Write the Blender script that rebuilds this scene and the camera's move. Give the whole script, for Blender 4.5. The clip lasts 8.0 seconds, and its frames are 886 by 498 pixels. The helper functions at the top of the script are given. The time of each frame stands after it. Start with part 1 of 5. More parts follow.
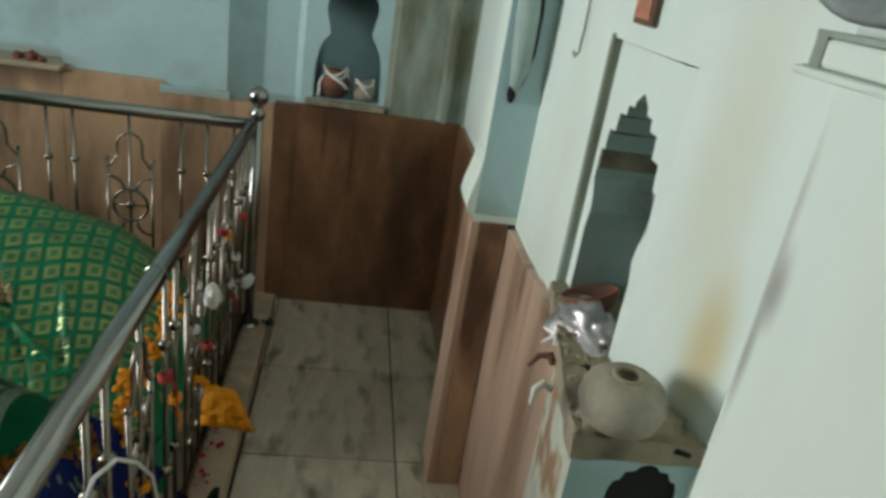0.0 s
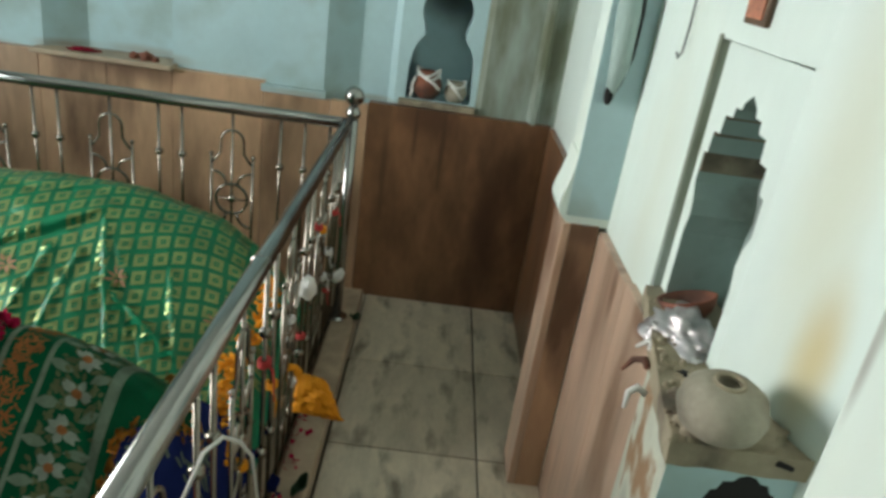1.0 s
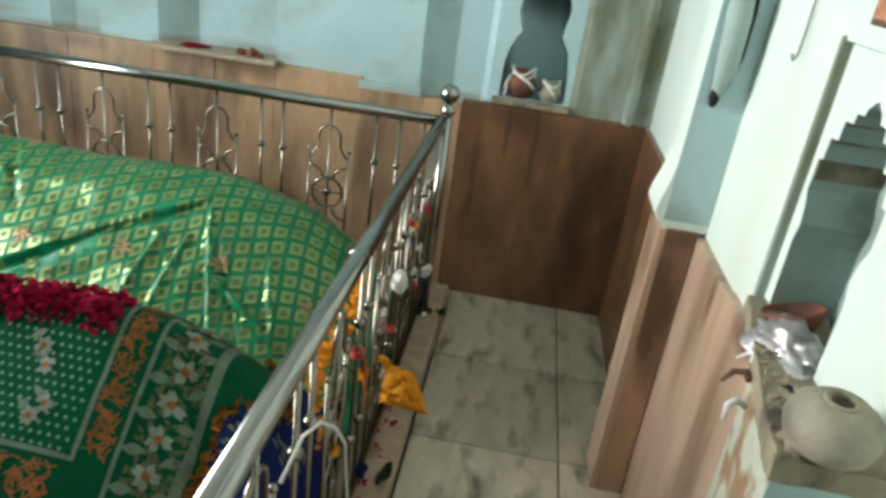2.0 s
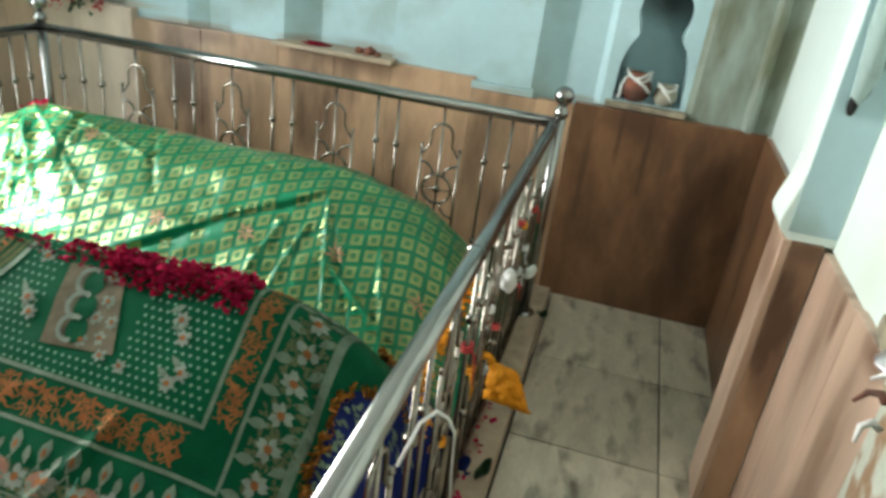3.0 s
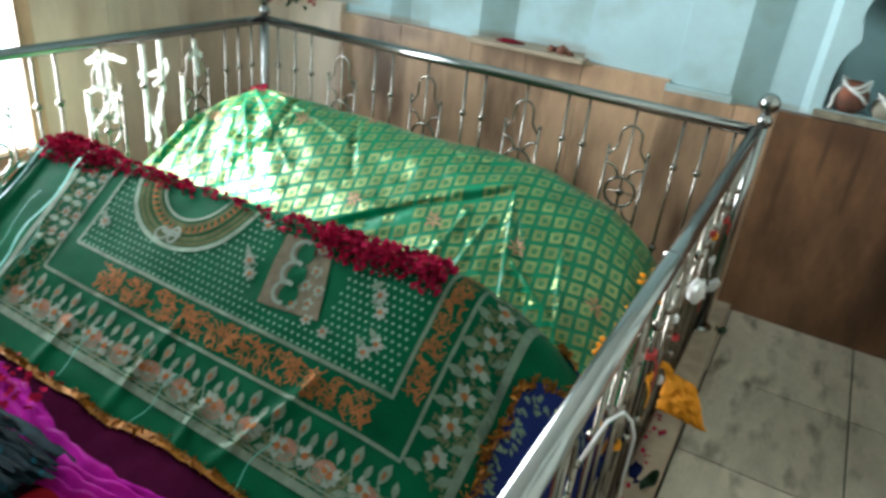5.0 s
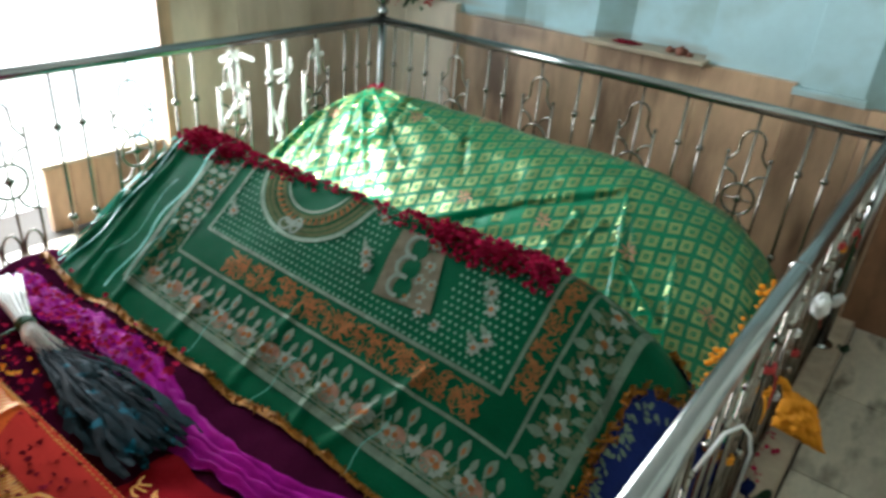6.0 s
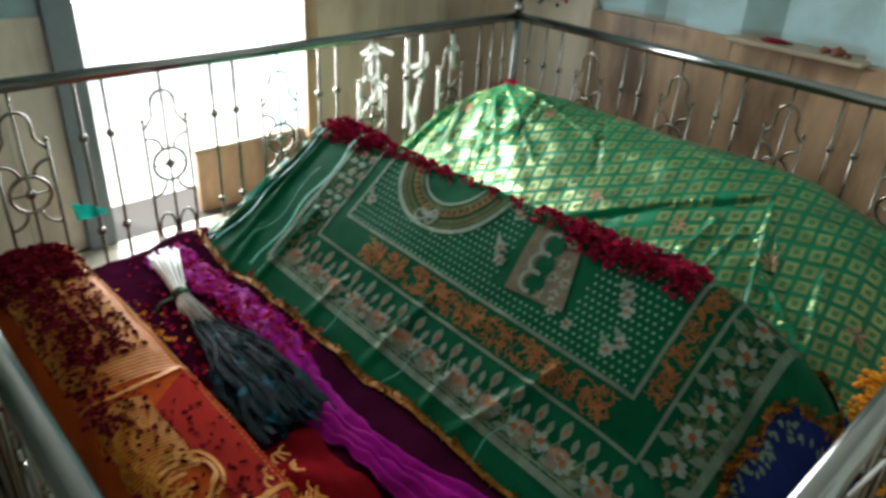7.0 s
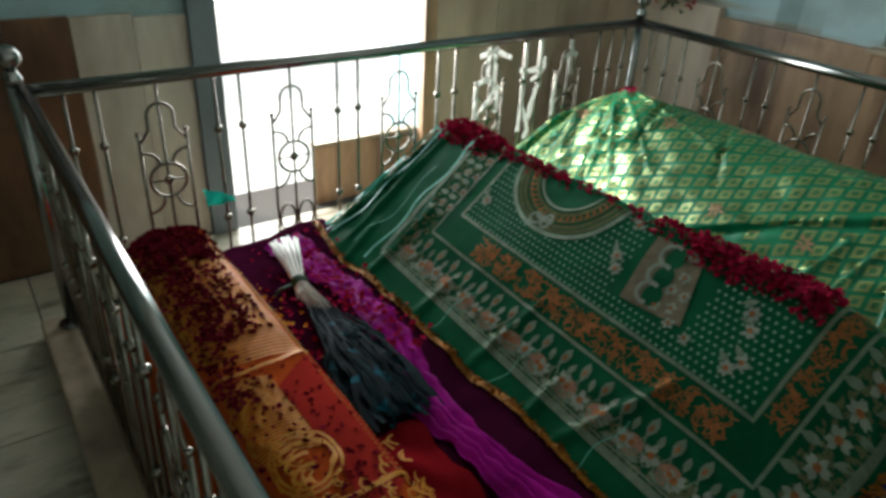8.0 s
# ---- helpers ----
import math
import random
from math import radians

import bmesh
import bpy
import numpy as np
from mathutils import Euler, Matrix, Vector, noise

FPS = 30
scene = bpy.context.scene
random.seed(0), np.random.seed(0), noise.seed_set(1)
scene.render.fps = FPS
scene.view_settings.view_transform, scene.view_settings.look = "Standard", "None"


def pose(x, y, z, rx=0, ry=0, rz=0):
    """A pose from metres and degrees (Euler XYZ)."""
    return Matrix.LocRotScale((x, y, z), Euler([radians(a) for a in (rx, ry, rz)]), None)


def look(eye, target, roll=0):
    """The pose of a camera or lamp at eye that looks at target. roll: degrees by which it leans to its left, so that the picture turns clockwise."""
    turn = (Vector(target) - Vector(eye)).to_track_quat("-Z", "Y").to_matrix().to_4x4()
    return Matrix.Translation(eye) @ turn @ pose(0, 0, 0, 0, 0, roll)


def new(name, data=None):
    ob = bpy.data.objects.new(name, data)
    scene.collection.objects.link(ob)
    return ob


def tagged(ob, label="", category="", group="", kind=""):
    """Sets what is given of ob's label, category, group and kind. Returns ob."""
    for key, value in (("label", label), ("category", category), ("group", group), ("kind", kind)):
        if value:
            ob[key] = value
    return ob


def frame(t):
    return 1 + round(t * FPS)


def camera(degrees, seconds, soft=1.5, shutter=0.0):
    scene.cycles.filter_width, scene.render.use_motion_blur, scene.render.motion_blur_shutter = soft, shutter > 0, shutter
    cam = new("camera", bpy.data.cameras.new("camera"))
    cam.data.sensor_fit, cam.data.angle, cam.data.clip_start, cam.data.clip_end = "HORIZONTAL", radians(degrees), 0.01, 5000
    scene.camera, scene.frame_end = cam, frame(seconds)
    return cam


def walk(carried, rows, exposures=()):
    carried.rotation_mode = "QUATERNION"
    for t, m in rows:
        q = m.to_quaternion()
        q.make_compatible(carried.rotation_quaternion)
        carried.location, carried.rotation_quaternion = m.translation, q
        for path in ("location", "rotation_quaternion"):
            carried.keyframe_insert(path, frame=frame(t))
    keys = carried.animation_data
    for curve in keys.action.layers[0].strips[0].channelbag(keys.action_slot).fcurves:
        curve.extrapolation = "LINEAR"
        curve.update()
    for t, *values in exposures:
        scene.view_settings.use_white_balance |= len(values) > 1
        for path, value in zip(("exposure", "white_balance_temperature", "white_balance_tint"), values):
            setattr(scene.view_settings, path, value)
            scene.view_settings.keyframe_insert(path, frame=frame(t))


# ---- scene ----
cam = camera(64.0, 8.0, soft=3.1, shutter=0.5)
PATH = [
    (0, (0.346, -2.535, 1.559), (0.636, -0.71, 0.795), 9.2),
    (0.5, (0.329, -2.538, 1.556), (0.508, -0.704, 0.779), 8.9),
    (1, (0.315, -2.551, 1.554), (0.385, -0.715, 0.764), 8.4),
    (2.5, (0.261, -2.574, 1.557), (-0.014, -0.782, 0.711), 7.6),
    (3, (0.235, -2.596, 1.553), (-0.167, -0.833, 0.698), 7.4),
    (3.5, (0.218, -2.611, 1.553), (-0.28, -0.874, 0.698), 7.9),
    (4, (0.197, -2.626, 1.546), (-0.389, -0.922, 0.679), 7.8),
    (4.5, (0.183, -2.642, 1.548), (-0.51, -0.99, 0.659), 7.3),
    (6, (0.153, -2.696, 1.554), (-0.875, -1.255, 0.622), 4.9),
    (6.5, (0.134, -2.721, 1.551), (-1.012, -1.383, 0.605), 4.4),
    (7, (0.116, -2.75, 1.554), (-1.134, -1.52, 0.593), 3.5),
    (7.5, (0.099, -2.776, 1.554), (-1.239, -1.649, 0.584), 3.6),
    (8, (0.09, -2.806, 1.554), (-1.326, -1.776, 0.588), 3.0),
]
walk(cam, [(t, look(eye, target, roll)) for t, eye, target, roll in PATH],
     exposures=[(0, 0.48, 6600, 10), (1, 0.92, 6600, 10), (2.5, 1.45, 6600, 10), (3.5, 1.55, 6450, 10), (4.5, 1.6, 6050, 10), (6, 1.18, 6050, 10), (7, 0.68, 6350, 10), (8, 0.15, 6450, 10)])

# ---- world and light ----
world = bpy.data.worlds.new("sky")
scene.world = world
world.use_nodes = True
wn = world.node_tree.nodes
sky = wn.new("ShaderNodeTexSky")
sky.sky_type, sky.sun_disc = "NISHITA", False
sky.sun_elevation, sky.sun_rotation = radians(40.5), radians(237.5)
world.node_tree.links.new(sky.outputs[0], wn["Background"].inputs[0])
wn["Background"].inputs[1].default_value = 0.12


def area_lamp(name, m, w, h, watts, colour):
    data = bpy.data.lights.new(name, "AREA")
    data.shape, data.size, data.size_y, data.energy, data.color = "RECTANGLE", w, h, watts, colour
    ob = new(name, data)
    ob.matrix_world = m
    return ob


sun = bpy.data.lights.new("sun", "SUN")
sun.energy, sun.angle, sun.color = 4.5, radians(1.5), (1.0, 0.97, 0.93)
new("sun", sun).matrix_world = look((-5.5, -3.5, 5.57), (0, 0, 0))
# daylight in the bright doorway
area_lamp("door_daylight", look((-3.2, -1.36, 1.25), (0, -1.2, 0.6)), 1.0, 1.9, 45, (0.93, 0.98, 1.0))

# ---- materials ----
def material(name, colour, rough=0.6, metal=0.0, vary=0.25, scale=6.0, fine=60.0, bump=0.15, stretch=(1, 1, 1), stain=None, stain_scale=2.0,
             stain_at=(0.5, 0.65), sheen=0.0, spread=0.0, coat=0.0, spec=0.5, spots=()):
    """Two scales of variation in colour, roughness and relief; stain is a second colour in patches; spread varies it from piece to piece."""
    mat = bpy.data.materials.new(name)
    mat.use_nodes = True
    n, l = mat.node_tree.nodes, mat.node_tree.links
    p = n["Principled BSDF"]
    co = n.new("ShaderNodeTexCoord")
    geo = n.new("ShaderNodeNewGeometry")
    mp = n.new("ShaderNodeMapping")
    mp.inputs["Scale"].default_value = stretch
    l.new(geo.outputs["Position"], mp.inputs[0])
    big, small = n.new("ShaderNodeTexNoise"), n.new("ShaderNodeTexNoise")
    for tex, sc, det in ((big, scale, 5), (small, fine, 3)):
        tex.inputs["Scale"].default_value, tex.inputs["Detail"].default_value = sc, det
        l.new(mp.outputs[0], tex.inputs["Vector"])
    mix = n.new("ShaderNodeMix")
    mix.data_type = "RGBA"
    c = Vector(colour)
    mix.inputs["A"].default_value = (*(c * (1 - vary)), 1)
    mix.inputs["B"].default_value = (*[min(1, a) for a in c * (1 + vary)], 1)
    add = n.new("ShaderNodeMath")
    add.operation = "MULTIPLY_ADD"
    l.new(small.outputs["Fac"], add.inputs[0])
    add.inputs[1].default_value = 0.5
    sub = n.new("ShaderNodeMath")
    sub.operation = "MULTIPLY_ADD"
    l.new(big.outputs["Fac"], sub.inputs[0])
    sub.inputs[1].default_value, sub.inputs[2].default_value = 1.4, -0.45
    l.new(sub.outputs[0], add.inputs[2])
    l.new(add.outputs[0], mix.inputs["Factor"])
    out = mix.outputs["Result"]
    if spread:
        info = n.new("ShaderNodeObjectInfo")
        hsv = n.new("ShaderNodeHueSaturation")
        rr = n.new("ShaderNodeMapRange")
        rr.inputs["To Min"].default_value, rr.inputs["To Max"].default_value = 1 - spread, 1 + spread
        l.new(info.outputs["Random"], rr.inputs["Value"])
        l.new(rr.outputs[0], hsv.inputs["Value"])
        l.new(out, hsv.inputs["Color"])
        out = hsv.outputs[0]
    if stain:
        sn = n.new("ShaderNodeTexNoise")
        sn.inputs["Scale"].default_value, sn.inputs["Detail"].default_value = stain_scale, 6
        l.new(mp.outputs[0], sn.inputs["Vector"])
        ramp = n.new("ShaderNodeMapRange")
        ramp.inputs["From Min"].default_value, ramp.inputs["From Max"].default_value = stain_at
        l.new(sn.outputs["Fac"], ramp.inputs["Value"])
        m2 = n.new("ShaderNodeMix")
        m2.data_type = "RGBA"
        l.new(ramp.outputs[0], m2.inputs["Factor"])
        l.new(out, m2.inputs["A"])
        m2.inputs["B"].default_value = (*stain, 1)
        out = m2.outputs["Result"]
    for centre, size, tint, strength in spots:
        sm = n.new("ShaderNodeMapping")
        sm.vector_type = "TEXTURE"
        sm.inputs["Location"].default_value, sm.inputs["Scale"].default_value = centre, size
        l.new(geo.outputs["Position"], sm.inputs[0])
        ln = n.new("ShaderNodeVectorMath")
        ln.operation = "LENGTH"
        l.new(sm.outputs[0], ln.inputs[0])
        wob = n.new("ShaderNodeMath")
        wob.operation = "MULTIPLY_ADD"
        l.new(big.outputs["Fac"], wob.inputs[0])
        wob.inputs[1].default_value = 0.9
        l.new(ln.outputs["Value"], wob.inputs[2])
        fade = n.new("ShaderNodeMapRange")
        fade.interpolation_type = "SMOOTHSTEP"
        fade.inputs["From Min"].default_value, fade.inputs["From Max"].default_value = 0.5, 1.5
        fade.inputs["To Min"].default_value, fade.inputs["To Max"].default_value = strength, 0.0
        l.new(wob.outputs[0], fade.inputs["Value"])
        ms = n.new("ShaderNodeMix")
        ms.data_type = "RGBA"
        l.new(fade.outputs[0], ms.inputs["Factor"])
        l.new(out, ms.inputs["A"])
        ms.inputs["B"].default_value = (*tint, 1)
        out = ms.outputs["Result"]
    l.new(out, p.inputs["Base Color"])
    rg = n.new("ShaderNodeMapRange")
    rg.inputs["To Min"].default_value, rg.inputs["To Max"].default_value = max(0.03, rough * 0.75), min(1, rough * 1.25)
    l.new(big.outputs["Fac"], rg.inputs["Value"])
    l.new(rg.outputs[0], p.inputs["Roughness"])
    p.inputs["Metallic"].default_value = metal
    p.inputs["Sheen Weight"].default_value = sheen
    p.inputs["Coat Weight"].default_value = coat
    p.inputs["Specular IOR Level"].default_value = spec
    if bump:
        b = n.new("ShaderNodeBump")
        b.inputs["Strength"].default_value, b.inputs["Distance"].default_value = bump, 0.004
        l.new(small.outputs["Fac"], b.inputs["Height"])
        l.new(b.outputs[0], p.inputs["Normal"])
    return mat


PAINT_TEAL = material("teal_limewash", (0.45, 0.62, 0.64), 0.65, vary=0.12, scale=2.5, fine=30, bump=0.25, stain=(0.27, 0.32, 0.26), stain_scale=2.4, stain_at=(0.52, 0.80),
                      spots=[((-0.93, 0.46, 0.955), (0.26, 0.2, 0.040), (0.33, 0.23, 0.14), 0.85), ((-1.25, 0.46, 0.95), (0.16, 0.2, 0.035), (0.30, 0.20, 0.12), 0.8), ((-1.75, 0.46, 0.93), (0.40, 0.2, 0.030), (0.36, 0.27, 0.18), 0.8),
                             ((-0.28, 0.43, 0.895), (0.20, 0.2, 0.018), (0.40, 0.36, 0.28), 0.7), ((0.05, 0.46, 0.90), (0.12, 0.2, 0.020), (0.33, 0.30, 0.22), 0.7), ((-2.2, 0.46, 0.98), (0.3, 0.2, 0.025), (0.42, 0.33, 0.22), 0.7),
                             # Last two spots put the niche's inner shade into the paint.
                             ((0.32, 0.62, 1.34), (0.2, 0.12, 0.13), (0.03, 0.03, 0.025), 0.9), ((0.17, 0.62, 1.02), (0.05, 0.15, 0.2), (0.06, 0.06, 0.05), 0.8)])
PAINT_MINT = material("mint_limewash", (0.73, 0.82, 0.76), 0.6, vary=0.07, scale=2.0, fine=25, bump=0.25, stain=(0.64, 0.64, 0.48), stain_scale=1.3, stain_at=(0.58, 0.9), stretch=(1, 1, 0.4),
                      # First three spots: grey smudge plus shading painted along the pillar's edge.
                      spots=[((0.72, -2.016, 1.335), (0.05, 0.022, 0.055), (0.30, 0.29, 0.26), 0.85), ((0.72, -2.010, 1.27), (0.05, 0.012, 0.09), (0.33, 0.32, 0.28), 0.8), ((0.72, -2.008, 1.40), (0.05, 0.010, 0.10), (0.42, 0.42, 0.36), 0.6), ((0.85, -1.70, 1.10), (0.09, 0.05, 0.16), (0.55, 0.40, 0.12), 0.8),
                             ((0.83, -1.66, 1.35), (0.08, 0.09, 0.40), (0.60, 0.58, 0.40), 0.6)])
# Grime of the corner pilaster; also colours the drawn shadow lines.
PAINT_GREY = material("grime_and_shade_limewash", (0.34, 0.40, 0.35), 0.7, vary=0.2, scale=3, fine=30, bump=0.3, stain=(0.16, 0.17, 0.11), stain_scale=4.5, stain_at=(0.42, 0.64), stretch=(1.5, 1.5, 0.45))
DADO = material("brown_marble_slab", (0.49, 0.305, 0.185), 0.38, vary=0.34, scale=4.5, fine=26, bump=0.08, stretch=(1.8, 1.8, 0.5), stain=(0.13, 0.07, 0.04), stain_scale=3.2, stain_at=(0.48, 0.70), spread=0.14,
                spots=[((-0.95, 0.41, 0.90), (0.35, 0.1, 0.07), (0.16, 0.085, 0.05), 0.75), ((0.0, 0.41, 0.45), (0.06, 0.1, 0.5), (0.10, 0.055, 0.03), 0.6), ((-1.7, 0.41, 0.9), (0.25, 0.1, 0.06), (0.2, 0.11, 0.07), 0.7),
                       ((0.80, -1.0, 0.80), (0.1, 0.03, 0.16), (0.13, 0.06, 0.035), 0.7), ((0.80, -1.25, 0.86), (0.1, 0.10, 0.06), (0.13, 0.06, 0.035), 0.7), ((0.75, -0.75, 0.88), (0.1, 0.1, 0.05), (0.12, 0.06, 0.035), 0.7)])
# Stained marble whose base is also darkened for slabs lying in shade.
OILY_SHADED = material("oil_stained_shaded_marble", (0.21, 0.102, 0.05), 0.35, vary=0.5, scale=4.0, fine=24, bump=0.08, stretch=(1.8, 1.8, 0.7), stain=(0.05, 0.026, 0.016), stain_scale=2.6, stain_at=(0.48, 0.75),
                # The last spot darkens the slab toward the room corner.
                spots=[((0.30, 0.41, 0.86), (0.20, 0.1, 0.10), (0.07, 0.03, 0.018), 0.7), ((0.12, 0.41, 0.6), (0.02, 0.1, 0.3), (0.07, 0.035, 0.02), 0.6), ((0.24, 0.41, 0.8), (0.015, 0.1, 0.22), (0.06, 0.028, 0.017), 0.7), ((0.36, 0.41, 0.75), (0.015, 0.1, 0.25), (0.06, 0.028, 0.017), 0.7), ((0.60, 0.41, 0.45), (0.14, 0.1, 0.6), (0.045, 0.022, 0.014), 0.75)])
TILE = material("white_marble_tile", (0.56, 0.49, 0.375), 0.32, vary=0.3, scale=5, fine=30, bump=0.06, stretch=(2.4, 0.9, 1), stain=(0.20, 0.17, 0.12), stain_scale=4.6, stain_at=(0.53, 0.70), spread=0.14)
GROUT = material("dark_grout", (0.05, 0.04, 0.03), 0.9, vary=0.3)
# Cream marble, lightened in place of the glare beside the doorway.
GLARE_CREAM = material("cream_marble_slab", (0.76, 0.68, 0.57), 0.4, vary=0.2, scale=3.2, fine=16, bump=0.08, stretch=(1.8, 1.8, 0.6), stain=(0.34, 0.25, 0.17), stain_scale=2.2, stain_at=(0.5, 0.8), spread=0.08)
# Paler copy of the dado marble; doorway light is put into its colour.
LIT_DADO = material("pale_pink_marble_slab", (0.60, 0.47, 0.36), 0.4, vary=0.22, scale=3.2, fine=16, bump=0.08, stretch=(1.8, 1.8, 0.6), stain=(0.34, 0.23, 0.15), stain_scale=2.2, stain_at=(0.5, 0.8), spread=0.08)
EAST_DADO = material("pink_brown_marble_slab", (0.52, 0.355, 0.255), 0.4, vary=0.34, scale=4.0, fine=22, bump=0.08, stretch=(2.0, 2.0, 0.35), stain=(0.22, 0.12, 0.07), stain_scale=3.4, stain_at=(0.52, 0.74), spread=0.06,
                     spots=[((0.80, -1.0, 0.84), (0.1, 0.03, 0.10), (0.16, 0.075, 0.045), 0.8), ((0.80, -1.25, 0.88), (0.1, 0.10, 0.05), (0.16, 0.075, 0.045), 0.8), ((0.68, -0.68, 0.80), (0.1, 0.1, 0.12), (0.20, 0.10, 0.06), 0.6)])
KERB = material("worn_marble_kerb", (0.42, 0.32, 0.22), 0.5, vary=0.3, scale=7, fine=40, bump=0.2, stain=(0.22, 0.165, 0.12), stain_scale=6, stain_at=(0.52, 0.78))
STEEL = material("stainless_steel", (0.34, 0.33, 0.31), 0.18, metal=1.0, vary=0.08, scale=8, fine=80, bump=0.03)
# Same steel, darkened in place of dark surroundings the bars would reflect.
STEEL_SHADED = material("shaded_stainless_steel", (0.27, 0.24, 0.20), 0.24, metal=1.0, vary=0.3, scale=14, fine=80, bump=0.05)
CEILING = material("ceiling_limewash", (0.70, 0.74, 0.71), 0.8, vary=0.15)
GREEN_SILK = material("bright_green_satin", (0.001, 0.20, 0.085), 0.40, vary=0.25, scale=5, fine=150, bump=0.2, sheen=0.0, spec=0.36)
GREEN_VELVET = material("dark_green_velvet", (0.004, 0.082, 0.034), 0.5, vary=0.3, scale=7, fine=160, bump=0.25, sheen=0.0, spec=0.03)
TURQUOISE = material("turquoise_cloth", (0.03, 0.50, 0.42), 0.6, vary=0.2, scale=14, fine=160, bump=0.2)
GREEN_NET = material("pale_net_highlight", (0.10, 0.42, 0.33), 0.45, vary=0.3, scale=7, fine=160, bump=0.25, sheen=0.0)
GOLD = material("gold_brocade", (0.24, 0.32, 0.12), 0.33, metal=0.6, vary=0.45, scale=14, fine=70, bump=0.35)
SILVER_THREAD = material("silver_thread", (0.15, 0.20, 0.145), 0.45, metal=0.2, vary=0.35, scale=40, fine=300, bump=0.4, spec=0.0)
DOT_THREAD = material("pale_green_thread", (0.16, 0.30, 0.21), 0.5, vary=0.3, scale=40, fine=300, bump=0.3, spec=0.0)
ORANGE_THREAD = material("copper_orange_thread", (0.27, 0.11, 0.04), 0.5, metal=0.15, vary=0.4, scale=40, fine=300, bump=0.4, spec=0.0)
OLIVE_THREAD = material("olive_thread", (0.105, 0.125, 0.062), 0.6, vary=0.35, scale=40, fine=300, bump=0.4, spec=0.0)
BEIGE_THREAD = material("beige_thread", (0.17, 0.145, 0.10), 0.6, vary=0.3, scale=40, fine=300, bump=0.4, spec=0.0)
PALE_THREAD = material("pale_silver_thread", (0.24, 0.28, 0.23), 0.5, vary=0.35, scale=40, fine=300, bump=0.4, spec=0.0)
PINK_THREAD = material("rose_pink_thread", (0.42, 0.25, 0.15), 0.5, metal=0.2, vary=0.3, scale=50, bump=0.3, spec=0.12)
PETAL = material("rose_petal", (0.38, 0.014, 0.055), 0.55, vary=0.5, scale=40, fine=120, bump=0.1, spec=0.0)
PETAL_DARK = material("dried_rose_petal", (0.17, 0.010, 0.022), 0.65, vary=0.6, scale=40, fine=120, bump=0.1, spec=0.0)
MAGENTA = material("magenta_satin", (0.30, 0.007, 0.20), 0.45, vary=0.6, scale=9, fine=150, bump=0.3, sheen=0.0, spec=0.02)
PLUM = material("plum_velvet", (0.036, 0.004, 0.016), 0.9, vary=0.4, scale=9, fine=150, bump=0.2, sheen=0.0, spec=0.0)
CRIMSON = material("crimson_cloth", (0.20, 0.008, 0.012), 0.6, vary=0.35, scale=8, fine=160, bump=0.2, spec=0.0)
RED_CLOTH = material("red_cloth", (0.36, 0.026, 0.020), 0.5, vary=0.25, scale=8, fine=160, bump=0.2, sheen=0.0, spec=0.0)
ORANGE_CLOTH = material("orange_cloth", (0.48, 0.075, 0.016), 0.55, vary=0.3, scale=8, fine=160, bump=0.2, sheen=0.0, spec=0.0)
AMBER_THREAD = material("amber_gold_thread", (0.50, 0.19, 0.018), 0.45, metal=0.15, vary=0.35, scale=40, fine=250, bump=0.3, spec=0.12)
FRINGE = material("dull_amber_fringe", (0.27, 0.105, 0.014), 0.45, metal=0.25, vary=0.5, scale=50, fine=250, bump=0.3, spec=0.1)
SALMON_THREAD = material("salmon_thread", (0.28, 0.15, 0.10), 0.5, metal=0.1, vary=0.4, scale=50, fine=300, bump=0.4, spec=0.0)
BLUE_CLOTH = material("navy_blue_cloth", (0.014, 0.022, 0.10), 0.5, vary=0.4, scale=10, fine=160, bump=0.2, sheen=0.0, spec=0.0)
SAFFRON = material("saffron_cloth", (0.72, 0.27, 0.015), 0.6, vary=0.2, scale=14, fine=160, bump=0.2, sheen=0.0, spec=0.12)
WHITE_CLOTH = material("white_cloth", (0.72, 0.70, 0.66), 0.7, vary=0.12, scale=14, fine=120, bump=0.2)
RIBBON = material("thin_white_cloth", (0.80, 0.79, 0.76), 0.7, vary=0.08, scale=14, fine=120, bump=0.2)
rn = RIBBON.node_tree
through_cloth, cloth_mix = rn.nodes.new("ShaderNodeBsdfTranslucent"), rn.nodes.new("ShaderNodeMixShader")
through_cloth.inputs["Color"].default_value = (0.85, 0.84, 0.80, 1)
cloth_mix.inputs[0].default_value = 0.5
rn.links.new(rn.nodes["Principled BSDF"].outputs[0], cloth_mix.inputs[1])
rn.links.new(through_cloth.outputs[0], cloth_mix.inputs[2])
rn.links.new(cloth_mix.outputs[0], rn.nodes["Material Output"].inputs[0])
CLAY = material("red_clay", (0.23, 0.075, 0.04), 0.7, vary=0.3, scale=14, fine=90, bump=0.3, stain=(0.1, 0.045, 0.03), stain_scale=9)
GREY_CLAY = material("whitewashed_clay", (0.36, 0.32, 0.245), 0.8, vary=0.25, scale=10, fine=80, bump=0.5, stain=(0.17, 0.15, 0.11), stain_scale=8)
FOIL = material("silver_foil", (0.66, 0.60, 0.60), 0.38, metal=0.85, vary=0.1, scale=30, fine=90, bump=0.8)
DUSTY = material("dusty_plaster", (0.33, 0.275, 0.19), 0.85, vary=0.35, scale=9, fine=60, bump=0.6, stain=(0.14, 0.11, 0.08), stain_scale=7)
PEELING = material("peeling_plaster", (0.56, 0.58, 0.48), 0.8, vary=0.3, scale=9, fine=50, bump=0.6, stain=(0.33, 0.2, 0.11), stain_scale=9, stain_at=(0.5, 0.6))
SOOT_SHADE = material("soot", (0.012, 0.011, 0.01), 0.95, vary=0.4)
